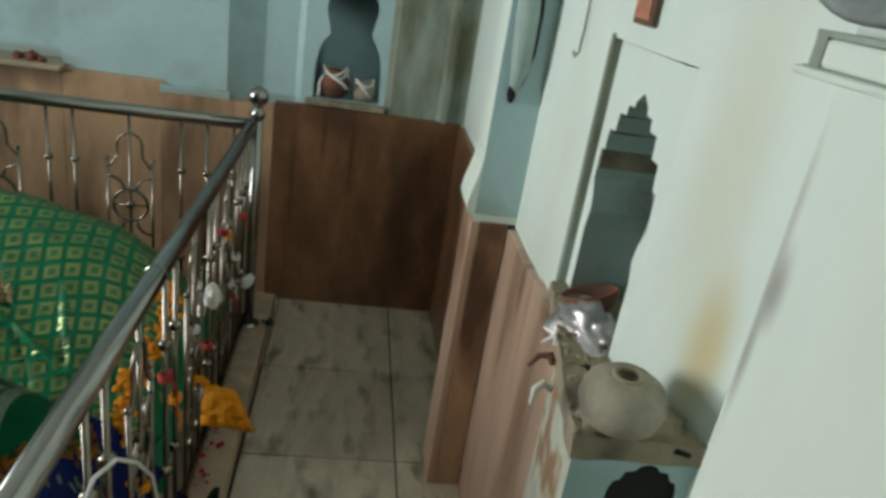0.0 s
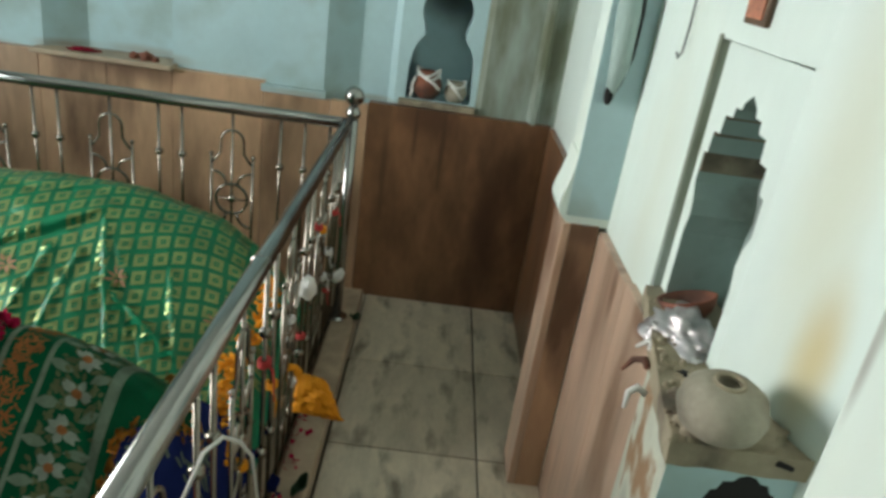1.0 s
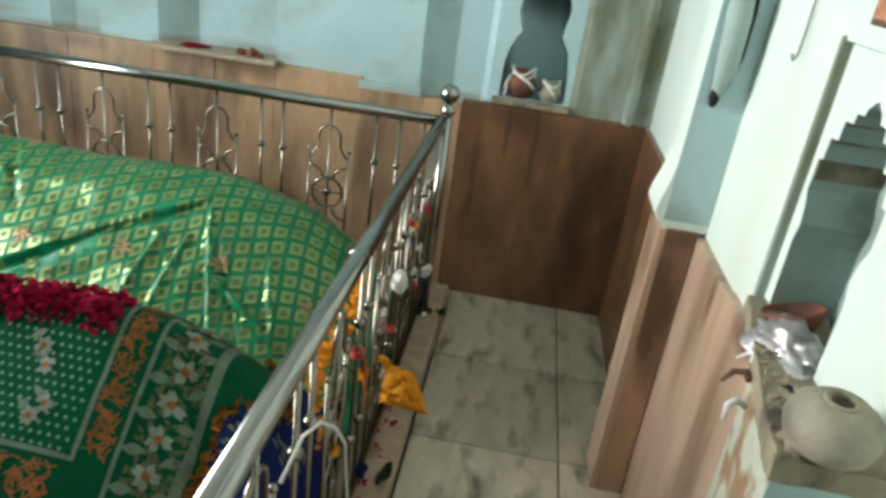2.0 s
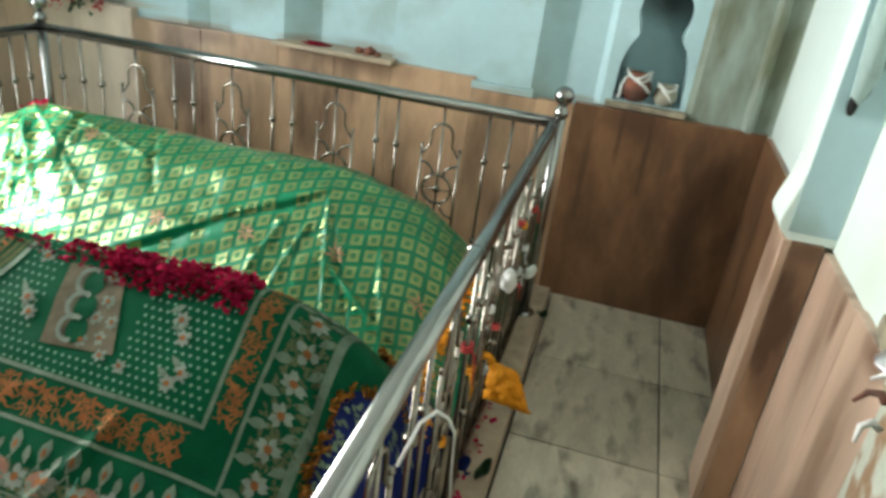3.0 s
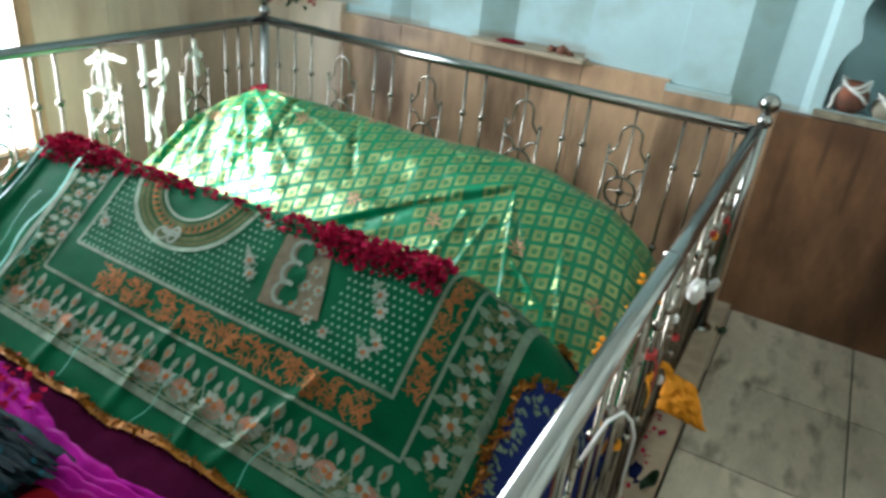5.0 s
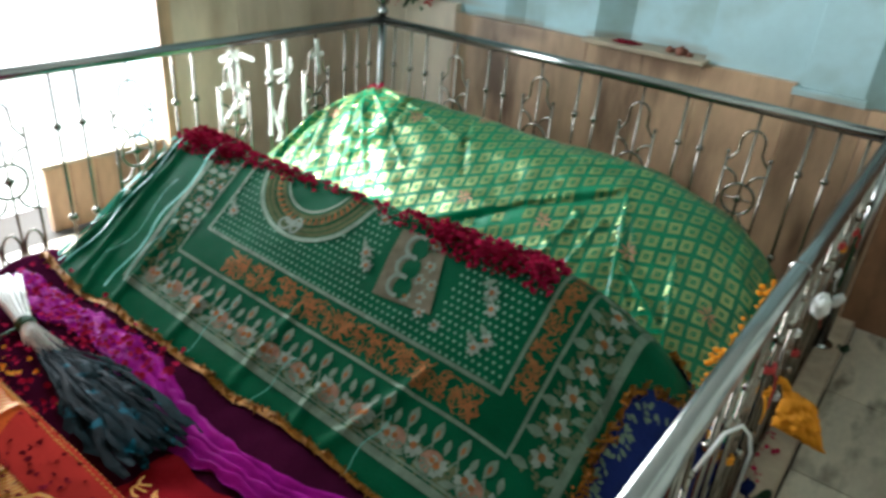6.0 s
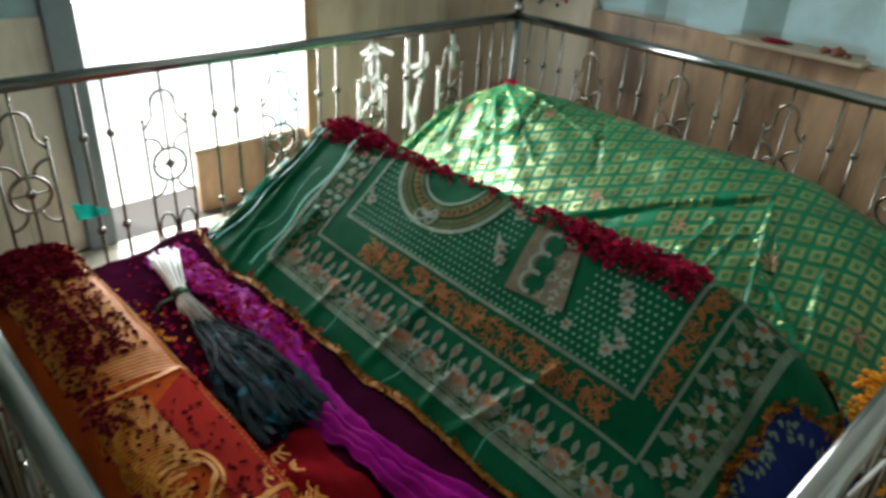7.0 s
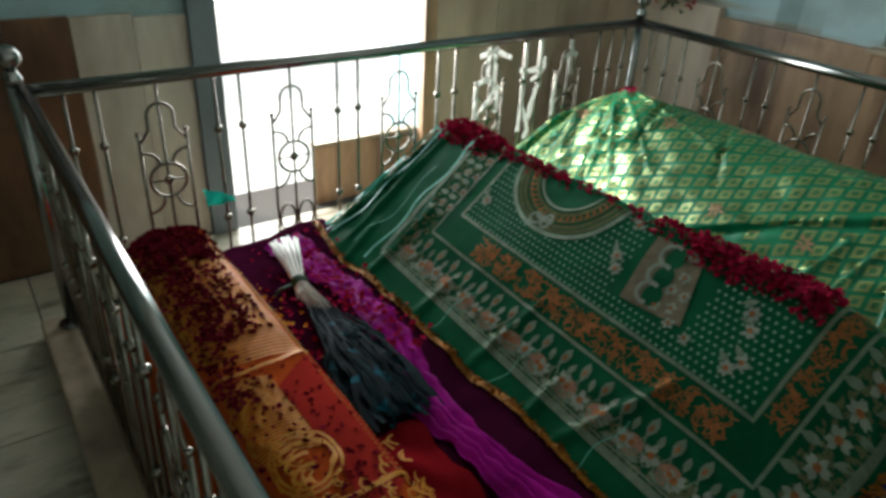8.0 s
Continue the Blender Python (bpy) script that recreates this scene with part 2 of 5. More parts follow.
WOOD_DARK = material("dark_wood", (0.12, 0.065, 0.035), 0.5, vary=0.3, scale=5, fine=30, stretch=(4, 4, 0.5))
# Frame colour is darkened to carry its backlit shade.
SPLAY = material("backlit_blue_grey_frame", (0.20, 0.24, 0.27), 0.6, vary=0.2, scale=4, fine=40)
QUILL = material("white_quills", (0.84, 0.82, 0.76), 0.5, vary=0.15, scale=30, fine=120)
FEATHER = material("peacock_feather", (0.006, 0.014, 0.017), 0.5, vary=0.8, scale=16, fine=120, bump=0.4, metal=0.0, stain=(0.006, 0.085, 0.12), stain_scale=20, stain_at=(0.62, 0.70), spec=0.02, spread=0.5)
LEAF = material("green_leaf", (0.02, 0.07, 0.025), 0.5, vary=0.3, scale=20)
THREAD_RED = material("red_thread", (0.45, 0.03, 0.025), 0.7, vary=0.3)
# Darker teal for the niche's recessed faces and the bracket.
NICHE_TEAL = material("dull_teal", (0.35, 0.455, 0.42), 0.75, vary=0.2, scale=4, fine=30, bump=0.3, stain=(0.12, 0.12, 0.09), stain_scale=5, stain_at=(0.5, 0.75))
CAP_METAL = material("weathered_zinc", (0.30, 0.33, 0.32), 0.5, metal=0.3, vary=0.4, scale=14, bump=0.3)
PLASTER_OUT = material("sunlit_plaster", (0.78, 0.75, 0.68), 0.8, vary=0.1)
PRINT = material("printed_paper", (0.5, 0.2, 0.12), 0.5, vary=0.6, scale=40, fine=120)


# ---- mesh helpers ----
def part(name, bm, mat, parent=None, label="", smooth=False):
    me = bpy.data.meshes.new(name)
    bm.normal_update()
    bm.to_mesh(me)
    bm.free()
    me.materials.append(mat)
    if smooth:
        me.polygons.foreach_set("use_smooth", [True] * len(me.polygons))
    ob = new(name, me)
    ob.parent = parent
    return tagged(ob, label=label)


def again(ob, m, parent):
    """Another piece on the same mesh."""
    o = new(ob.name.split(".")[0], ob.data)
    o.parent, o.matrix_basis = parent, m
    return o


def thing(name, at, label, category, group="", kind=""):
    ob = new(name)
    ob.empty_display_size = 0.05
    ob.location = at
    bpy.context.view_layer.update()
    return tagged(ob, label=label, category=category, group=group, kind=kind)


def box(bm, lo, hi, bevel=0.0):
    lo, hi = Vector(lo), Vector(hi)
    r = bmesh.ops.create_cube(bm, size=1, matrix=Matrix.Translation((lo + hi) / 2) @ Matrix.Diagonal((*(hi - lo), 1)))
    if bevel:
        edges = {e for v in r["verts"] for e in v.link_edges}
        bmesh.ops.bevel(bm, geom=list(edges), offset=bevel, segments=2, affect="EDGES", profile=0.5)
    return bm


def block(lo, hi, bevel=0.0):
    return box(bmesh.new(), lo, hi, bevel)


def tube(bm, pts, r, sides=8, closed=False):
    """A round bar swept along pts; r is a number or one radius a point."""
    pts = [Vector(p) for p in pts]
    n = len(pts)
    rr = r if isinstance(r, (list, tuple)) else [r] * n
    rings = []
    side = None
    for i, p in enumerate(pts):
        a = pts[(i - 1) % n] if closed or i else p
        b = pts[(i + 1) % n] if closed or i < n - 1 else p
        d = (b - a).normalized()
        if side is None:
            side = d.orthogonal().normalized()
        side = (side - d * side.dot(d)).normalized()
        up = d.cross(side)
        rings.append([bm.verts.new(p + rr[i] * (math.cos(t) * side + math.sin(t) * up)) for t in [2 * math.pi * k / sides for k in range(sides)]])
    for i in range(n if closed else n - 1):
        a, b = rings[i], rings[(i + 1) % n]
        for k in range(sides):
            bm.faces.new((a[k], a[(k + 1) % sides], b[(k + 1) % sides], b[k]))
    if not closed:
        bm.faces.new(rings[0][::-1])
        bm.faces.new(rings[-1])
    return bm


def ball(bm, at, r, sx=1, sy=1, sz=1, seg=14):
    bmesh.ops.create_uvsphere(bm, u_segments=seg, v_segments=max(6, seg // 2 + 1), radius=r, matrix=Matrix.Translation(at) @ Matrix.Diagonal((sx, sy, sz, 1)))
    return bm


def lathe(profile, seg=24):
    """A turned shape from (radius, height) rows."""
    bm = bmesh.new()
    rings = [[bm.verts.new((r * math.cos(a), r * math.sin(a), z)) for a in [2 * math.pi * k / seg for k in range(seg)]] for r, z in profile]
    for a, b in zip(rings, rings[1:]):
        for k in range(seg):
            bm.faces.new((a[k], a[(k + 1) % seg], b[(k + 1) % seg], b[k]))
    return bm


def prism(outline, axis_lo, axis_hi):
    """A plan outline (x, y) raised from one height to another."""
    bm = bmesh.new()
    lo = [bm.verts.new((x, y, axis_lo)) for x, y in outline]
    hi = [bm.verts.new((x, y, axis_hi)) for x, y in outline]
    n = len(outline)
    for k in range(n):
        bm.faces.new((lo[k], lo[(k + 1) % n], hi[(k + 1) % n], hi[k]))
    bm.faces.new(hi)
    bm.faces.new(lo[::-1])
    bmesh.ops.recalc_face_normals(bm, faces=bm.faces)
    return bm


def niche_panel(x0, x1, z0, z1, centre, levels, depth):
    """A wall panel in the plane y = 0, with a niche cut into it: levels are (height, half width) from the sill to the tip."""
    bm = bmesh.new()

    def quad(*p):
        bm.faces.new([bm.verts.new(q) for q in p])
    zb, zt = levels[0][0], levels[-1][0]
    quad((x0, 0, z0), (x1, 0, z0), (x1, 0, zb), (x0, 0, zb))
    quad((x0, 0, zt), (x1, 0, zt), (x1, 0, z1), (x0, 0, z1))
    for (za, wa), (zc, wc) in zip(levels, levels[1:]):
        for s, xe in ((-1, x0), (1, x1)):
            if zc - za > 1e-4:
                quad((xe, 0, za), (centre + s * wa, 0, za), (centre + s * wc, 0, zc), (xe, 0, zc))
            quad((centre + s * wa, 0, za), (centre + s * wa, depth, za), (centre + s * wc, depth, zc), (centre + s * wc, 0, zc))
    w = max(a for _, a in levels) + 0.01
    quad((centre - w, depth, zb - 0.01), (centre + w, depth, zb - 0.01), (centre + w, depth, zt + 0.01), (centre - w, depth, zt + 0.01))
    quad((centre - levels[0][1], 0, zb), (centre + levels[0][1], 0, zb), (centre + levels[0][1], depth, zb), (centre - levels[0][1], depth, zb))
    bmesh.ops.remove_doubles(bm, verts=bm.verts, dist=0.0005)
    return bm


def lerp_rows(rows, v):
    """Rows (v, a, b, ...) in order; the values at v."""
    if v <= rows[0][0]:
        return rows[0][1:]
    for p, q in zip(rows, rows[1:]):
        if v <= q[0]:
            f = (v - p[0]) / (q[0] - p[0])
            return tuple(a + (b - a) * f for a, b in zip(p[1:], q[1:]))
    return rows[-1][1:]


def smooth_rows(rows, step=0.02, width=0.035):
    """The same rows rounded off."""
    out = []
    n = int((rows[-1][0] - rows[0][0]) / step)
    for i in range(n + 1):
        v = rows[0][0] + i * step
        got = [lerp_rows(rows, v + o * width) for o in (-1, -0.5, 0, 0.5, 1)]
        out.append((v, *[sum(g) / 5 for g in zip(*got)]))
    return out

# ---- structure: floor, walls, ceiling ----
X_RIGHT, Y_BACK, X_LEFT, Y_SOUTH, TOP = 0.80, 0.44, -2.85, -5.0, 2.9

floor = tagged(part("floor", block((-3.2, -5.2, -0.12), (1.2, 0.7, -0.006)), GROUT), "dull white marble tiled floor with dark joints", "floor", kind="structure")
# Unseen ceiling, added; its tone sets the light bounced onto the walls.
ceiling = tagged(part("ceiling", block((-3.2, -5.2, TOP), (1.2, 0.7, TOP + 0.15)), CEILING), "plain unseen ceiling added to close the room and bounce light", "ceiling", kind="structure")
ground = tagged(part("ground", block((-40, -40, -0.4), (-3.2, 40, -0.12)), PLASTER_OUT), "pale sunlit courtyard ground outside the doorway", "ground", kind="structure")

DOOR_Y0, DOOR_Y1 = -1.87, -0.86
wall_west = thing("wall_west", (X_LEFT, -2, 0), "limewashed wall with a bright doorway and a brown stone dado", "wall", kind="structure")


def west(name, lo, hi, mat, label=""):
    o = part(name, block(lo, hi), mat, wall_west, label)
    o.matrix_parent_inverse = wall_west.matrix_world.inverted()
    return o


west("wall_panel", (-3.15, Y_SOUTH - 0.2, 0), (X_LEFT - 0.02, DOOR_Y0, TOP), PAINT_TEAL)
west("wall_panel", (-3.15, DOOR_Y1, 0), (X_LEFT - 0.02, Y_BACK + 0.3, TOP), PAINT_TEAL)
west("lintel", (-3.15, DOOR_Y0, 2.15), (X_LEFT - 0.02, DOOR_Y1, TOP), PAINT_TEAL)
west("door_frame", (X_LEFT - 0.02, DOOR_Y0 - 0.11, 0), (X_LEFT + 0.035, DOOR_Y0, 2.2), SPLAY, "blue-grey door frame")
west("door_frame", (X_LEFT - 0.02, DOOR_Y1, 0), (X_LEFT + 0.025, DOOR_Y1 + 0.07, 2.2), DADO, "brown door frame")


def slab_row(parent, x_or_y, start, stops, tops, axis, face, thick=0.022, mat=None):
    """Upright dado slabs along x or y, each a piece of its own, with open joints."""
    for (a, b), top in zip(zip([start, *stops], stops), tops):
        lo, hi = min(a, b) + 0.0012, max(a, b) - 0.0012
        if axis == "x":
            bm = block((lo, x_or_y, 0), (hi, x_or_y + face * thick, top), 0.002)
        else:
            bm = block((x_or_y, lo, 0), (x_or_y + face * thick, hi, top), 0.002)
        o = part("slab", bm, mat or DADO, parent)
        o.matrix_parent_inverse = parent.matrix_world.inverted()


dado_west = thing("dado_west", (X_LEFT, -2, 0), "cream-brown marble dado slabs, lightened for the doorway's glare", "dado", kind="structure")
slab_row(dado_west, X_LEFT - 0.02, DOOR_Y0 - 0.11, [-2.18, -2.40], [0.97, 0.985], "y", 1, 0.022, GLARE_CREAM)
slab_row(dado_west, X_LEFT - 0.02, -2.40, [-2.62, -2.9, -3.4, -3.9, -4.4, -4.98], [0.99, 0.98, 0.98, 0.98, 0.98, 0.98], "y", 1, 0.030, OILY_SHADED)
slab_row(dado_west, X_LEFT - 0.02, DOOR_Y1 + 0.07, [-0.4, 0.02, 0.42], [0.98, 0.985, 0.98], "y", 1, 0.022, LIT_DADO)
parapet = thing("parapet_wall", (-2.9, -1.15, 0), "low brown stone panel closing half of the doorway", "parapet", kind="structure")
for k in range(5):
    ya = -1.44 + 0.116 * k
    o = part("slab", block((-2.92, ya + 0.002, 0.0), (-2.885, ya + 0.114, 0.295 + 0.004 * (k % 2)), 0.003), DADO, parapet)
    o.matrix_parent_inverse = parapet.matrix_world.inverted()
o = part("coping", block((-2.93, -1.45, 0.3), (-2.875, DOOR_Y1, 0.318), 0.004), KERB, parapet, "pale coping strip")
o.matrix_parent_inverse = parapet.matrix_world.inverted()

# back wall: a plan outline with splayed recesses, and a niche panel
wall_north = thing("wall_north", (-1, Y_BACK, 0), "teal limewashed wall with shallow recesses, a niche and a brown stone dado", "wall", kind="structure")


def north(ob):
    ob.matrix_parent_inverse = wall_north.matrix_world.inverted()
    return ob


YB = Y_BACK + 0.02
plan = [(-3.1, YB), (-1.84, YB), (-1.75, YB + 0.05), (-1.62, YB + 0.05), (-1.60, YB - 0.015), (-1.33, YB - 0.015), (-1.19, YB + 0.09), (-0.82, YB + 0.09), (-0.80, YB - 0.008),
        (-0.40, YB - 0.008), (-0.395, YB - 0.03), (-0.165, YB - 0.03), (-0.03, YB + 0.05), (0.10, YB + 0.05), (0.13, YB), (0.13, 0.72), (-3.1, 0.72)]
north(part("wall_relief", prism(plan, 0.0, TOP), PAINT_TEAL, wall_north))
north(part("pilaster_foot", prism([(-0.42, YB - 0.055), (-0.15, YB - 0.055), (-0.16, YB), (-0.41, YB)], 0.885, 0.915), PAINT_TEAL, wall_north))
lv = [(0.930, 0.138), (1.06, 0.136), (1.12, 0.126), (1.16, 0.110), (1.185, 0.092), (1.197, 0.084), (1.21, 0.085)]
lv += [(1.292 - 0.104 * math.cos(a), 0.104 * math.sin(a)) for a in [math.pi * (0.28 + 0.072 * k) for k in range(1, 11)]]
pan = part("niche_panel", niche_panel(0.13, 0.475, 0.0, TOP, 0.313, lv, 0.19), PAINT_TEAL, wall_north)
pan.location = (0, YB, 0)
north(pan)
north(part("niche_sill", block((0.15, YB - 0.05, 0.905), (0.475, YB + 0.19, 0.928), 0.004), DUSTY, wall_north, "dusty stone sill"))
north(part("corner_pilaster", prism([(0.475, YB), (0.50, YB - 0.018), (0.70, YB - 0.018), (0.715, YB - 0.05), (0.735, YB - 0.05), (0.75, YB - 0.02), (0.9, YB - 0.02), (0.9, 0.72), (0.475, 0.72)], 0.892, TOP), PAINT_GREY, wall_north, "grimy grey-green corner pilaster"))

dado_north = thing("dado_north", (-1, Y_BACK, 0), "stained brown marble dado slabs, darkened for shade toward the corner", "dado", kind="structure")
slab_row(dado_north, YB - 0.05, -2.85, [-2.45, -2.11], [0.975, 0.968], "x", 1, 0.048, LIT_DADO)
slab_row(dado_north, YB - 0.05, -2.11, [-1.74, -1.34], [0.925, 0.93], "x", 1, 0.048)
slab_row(dado_north, YB - 0.05, -0.79, [-0.41, -0.13, 0.03], [0.925, 0.882, 0.885], "x", 1, 0.048)
slab_row(dado_north, YB - 0.05, 0.03, [0.805], [0.90], "x", 1, 0.048, OILY_SHADED)
slab_row(dado_north, YB - 0.05, -1.34, [-1.06, -0.79], [0.915, 0.912], "x", 1, 0.048)
led = tagged(part("window_ledge", block((-1.36, YB - 0.085, 0.918), (-0.78, YB + 0.09, 0.940), 0.006), KERB), "worn dusty ledge under a shallow wall recess", "ledge", kind="structure")

# right wall
wall_east = thing("wall_east", (X_RIGHT, -1, 0), "pale mint limewashed wall with a pilaster, a scalloped niche and a stone dado", "wall", kind="structure")


def east(ob):
    ob.matrix_parent_inverse = wall_east.matrix_world.inverted()
    return ob


east(part("wall_panel", block((X_RIGHT + 0.02, -1.22, 0), (1.15, 0.72, TOP)), PAINT_MINT, wall_east))
PX, PY0, PY1 = 0.695, -0.755, -0.60
east(part("pilaster", prism([(PX + 0.012, PY0 + 0.012), (X_RIGHT + 0.03, PY0 + 0.012), (X_RIGHT + 0.03, PY1), (PX + 0.012, PY1)], 0.90, TOP), PAINT_MINT, wall_east, "pale pilaster"))
east(part("pilaster_side", block((PX + 0.006, PY0 + 0.008, 0.925), (X_RIGHT + 0.018, PY0 + 0.0125, TOP)), PAINT_TEAL, wall_east, "teal side of the pilaster"))
foot = bmesh.new()
rings = []
for z, out in ((0.902, -0.004), (0.925, 0.020), (0.945, 0.026), (0.975, 0.022), (1.01, 0.013), (1.05, 0.005), (1.09, 0.001), (1.095, -0.006)):
    x0, y0, y1 = PX + 0.008 - out, PY0 + 0.0135, PY1 + 0.4 * out
    rings.append([foot.verts.new(p) for p in ((x0, y0, z), (X_RIGHT + 0.03, y0, z), (X_RIGHT + 0.03, y1, z), (x0, y1, z))])
for ra, rb in zip(rings, rings[1:]):
    for q in range(4):
        foot.faces.new((ra[q], ra[(q + 1) % 4], rb[(q + 1) % 4], rb[q]))
foot.faces.new(rings[0][::-1])
foot.faces.new(rings[-1])
east(part("pilaster_foot", foot, PAINT_MINT, wall_east, "pale flared pilaster foot"))
zinc = bmesh.new()
tube(zinc, [(0.735, PY0 + 0.006, 1.60), (0.742, PY0 - 0.004, 1.45), (0.748, PY0 - 0.004, 1.33), (0.738, PY0 + 0.002, 1.235)], [0.022, 0.03, 0.026, 0.008], 10)
east(part("bracket", zinc, NICHE_TEAL, wall_east, "dull teal weathered metal bracket on the pilaster", True))
# Black tube and ball stand in for the shaded gap round the bracket.
rimb = bmesh.new()
tube(rimb, [(0.764, PY0 + 0.004, 1.60), (0.776, PY0 + 0.003, 1.46), (0.774, PY0 + 0.003, 1.36), (0.758, PY0 + 0.003, 1.29), (0.740, PY0 + 0.002, 1.24)], [0.004, 0.007, 0.008, 0.009, 0.005], 8)
east(part("bracket_gap_shade", rimb, SOOT_SHADE, wall_east, "dark tube for the shaded gap beside the bracket", True))
east(part("bracket_tip", ball(bmesh.new(), (0.738, PY0 - 0.004, 1.262), 0.018, 0.7, 0.6, 1.6), SOOT_SHADE, wall_east, "dark ball for the shaded gap at the bracket's tip", True))

dado_east = thing("dado_east", (X_RIGHT, -1, 0), "streaked pink-brown marble dado slabs", "dado", kind="structure")
slab_row(dado_east, X_RIGHT + 0.02, YB - 0.051, [0.08, -0.26, PY1], [0.895, 0.895, 0.895], "y", -1, 0.022, OILY_SHADED)
slab_row(dado_east, X_RIGHT + 0.02, PY0, [-1.08, -1.375], [0.893, 0.90], "y", -1, 0.022, EAST_DADO)
slab_row(dado_east, PX + 0.022, PY1, [PY0], [0.903], "y", -1, 0.022, EAST_DADO)
slab_row(dado_east, PY0, PX + 0.022, [X_RIGHT - 0.003], [0.903], "x", 1)

# niche panel of the right wall, set back a little behind a groove
sc = [(0.935, 0.128), (1.10, 0.130), (1.14, 0.120), (1.17, 0.126), (1.20, 0.142), (1.262, 0.140), (1.263, 0.124), (1.305, 0.120), (1.306, 0.092), (1.342, 0.088),
      (1.343, 0.058), (1.362, 0.054), (1.363, 0.030), (1.375, 0.026), (1.392, 0.002)]
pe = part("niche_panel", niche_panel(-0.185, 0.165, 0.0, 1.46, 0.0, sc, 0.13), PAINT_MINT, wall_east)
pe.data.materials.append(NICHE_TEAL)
# Every face behind the wall plane takes the darker teal.
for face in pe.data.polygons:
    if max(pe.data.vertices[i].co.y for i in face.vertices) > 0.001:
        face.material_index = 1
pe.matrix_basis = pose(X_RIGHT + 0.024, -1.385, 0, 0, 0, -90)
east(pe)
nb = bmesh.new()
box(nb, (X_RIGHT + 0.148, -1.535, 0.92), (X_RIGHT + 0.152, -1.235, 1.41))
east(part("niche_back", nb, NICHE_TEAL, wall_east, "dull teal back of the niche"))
east(part("wall_panel", prism([(0.81, -1.22), (0.81, -1.46), (0.826, -1.56), (0.905, -1.76), (0.905, -2.05), (1.15, -2.05), (1.15, -1.22)], 1.4635, TOP), PAINT_MINT, wall_east))
# Brown strips stand in for the shaded bands on the niche's jamb.
for y0, y1, z0, z1, m in ((-1.248, -1.22, 1.222, 1.262, DUSTY), (-1.268, -1.23, 1.296, 1.3045, DUSTY), (-1.298, -1.25, 1.334, 1.342, DUSTY)):
    east(part("rib", block((X_RIGHT + 0.026, y0, z0), (X_RIGHT + 0.149, y1, z1), 0.0015), m, wall_east, "brown strip for a shaded band inside the niche"))
# Grey strip replaces the thin shadow line at the panel's edge.
east(part("panel_edge_shadow", block((X_RIGHT + 0.006, -1.222, 0.90), (X_RIGHT + 0.03, -1.206, 1.47), 0.003), PAINT_GREY, wall_east, "dull grey strip drawn as the panel edge's shadow line"))
east(part("backing", block((X_RIGHT + 0.16, -2.05, 0.0), (1.15, -1.0, 1.463)), PAINT_MINT, wall_east))
east(part("slanted_panel", prism([(X_RIGHT + 0.024, -1.55), (0.905, -1.76), (0.905, -2.03), (1.12, -2.03), (1.12, -1.55)], 0.0, 1.4634), PAINT_MINT, wall_east))
# the near pillar
east(part("near_pillar", block((0.72, -3.6, 0), (1.15, -2.0, TOP), 0.006), PAINT_MINT, wall_east, "pale mint pillar with a grey smudge and painted edge shading"))
east(part("wall_panel", block((0.80, Y_SOUTH, 0), (1.15, -3.6, TOP)), PAINT_MINT, wall_east))
mould = bmesh.new()
box(mould, (0.700, -3.6, 1.520), (0.722, -1.992, 1.543), 0.004)
box(mould, (0.694, -3.6, 1.512), (0.722, -1.975, 1.519), 0.003)
east(part("moulding", mould, PAINT_MINT, wall_east, "pale moulding bands"))
# Thin grey strips stand in for the moulding's shadow lines.
shade_strips = bmesh.new()
box(shade_strips, (0.699, -3.6, 1.5435), (0.7215, -1.988, 1.548))
box(shade_strips, (0.6985, -2.004, 1.5195), (0.7215, -1.990, 1.5435))
box(shade_strips, (0.6975, -3.6, 1.517), (0.7215, -1.985, 1.5205))
east(part("moulding_shadow_lines", shade_strips, PAINT_GREY, wall_east, "grey strips for the shadow lines of the moulding"))
dish = lathe([(0.0, 0.004), (0.13, 0.004), (0.145, 0.010), (0.152, 0.020), (0.16, 0.018), (0.16, 0.0), (0.0, 0.0)], 48)
lampd = part("wall_fixture", dish, CAP_METAL, None, smooth=True)
lampd.matrix_basis = pose(0.719, -2.035, 1.715, 0, -90, 0)
bm = block((-0.09, -0.012, 0.018), (0.150, 0.012, 0.024), 0.003)
part("strap", bm, WHITE_CLOTH, lampd, "white strap")
tagged(lampd, "round grey metal plate with a white strap on the pillar", "fixture")

# Unseen wall, added to keep light out from the south.
wall_south = thing("wall_south", (-1, Y_SOUTH, 0), "plain unseen wall added behind the camera, grey to cut bounced light", "wall", kind="structure")
for lo, hi in (((-3.15, -5.2, 0), (1.15, Y_SOUTH, TOP)),):
    o = part("wall_panel", block(lo, hi), PAINT_GREY, wall_south)
    o.matrix_parent_inverse = wall_south.matrix_world.inverted()

# enclosure base
platform = tagged(part("platform", block((-2.30, -2.70, 0.0), (0.055, 0.055, 0.07)), KERB), "low stone platform inside the railing", "platform", kind="structure")
kerb = thing("kerb", (0, 0, 0), "worn stained marble kerb under the railing", "kerb", kind="structure")
K = 0.095
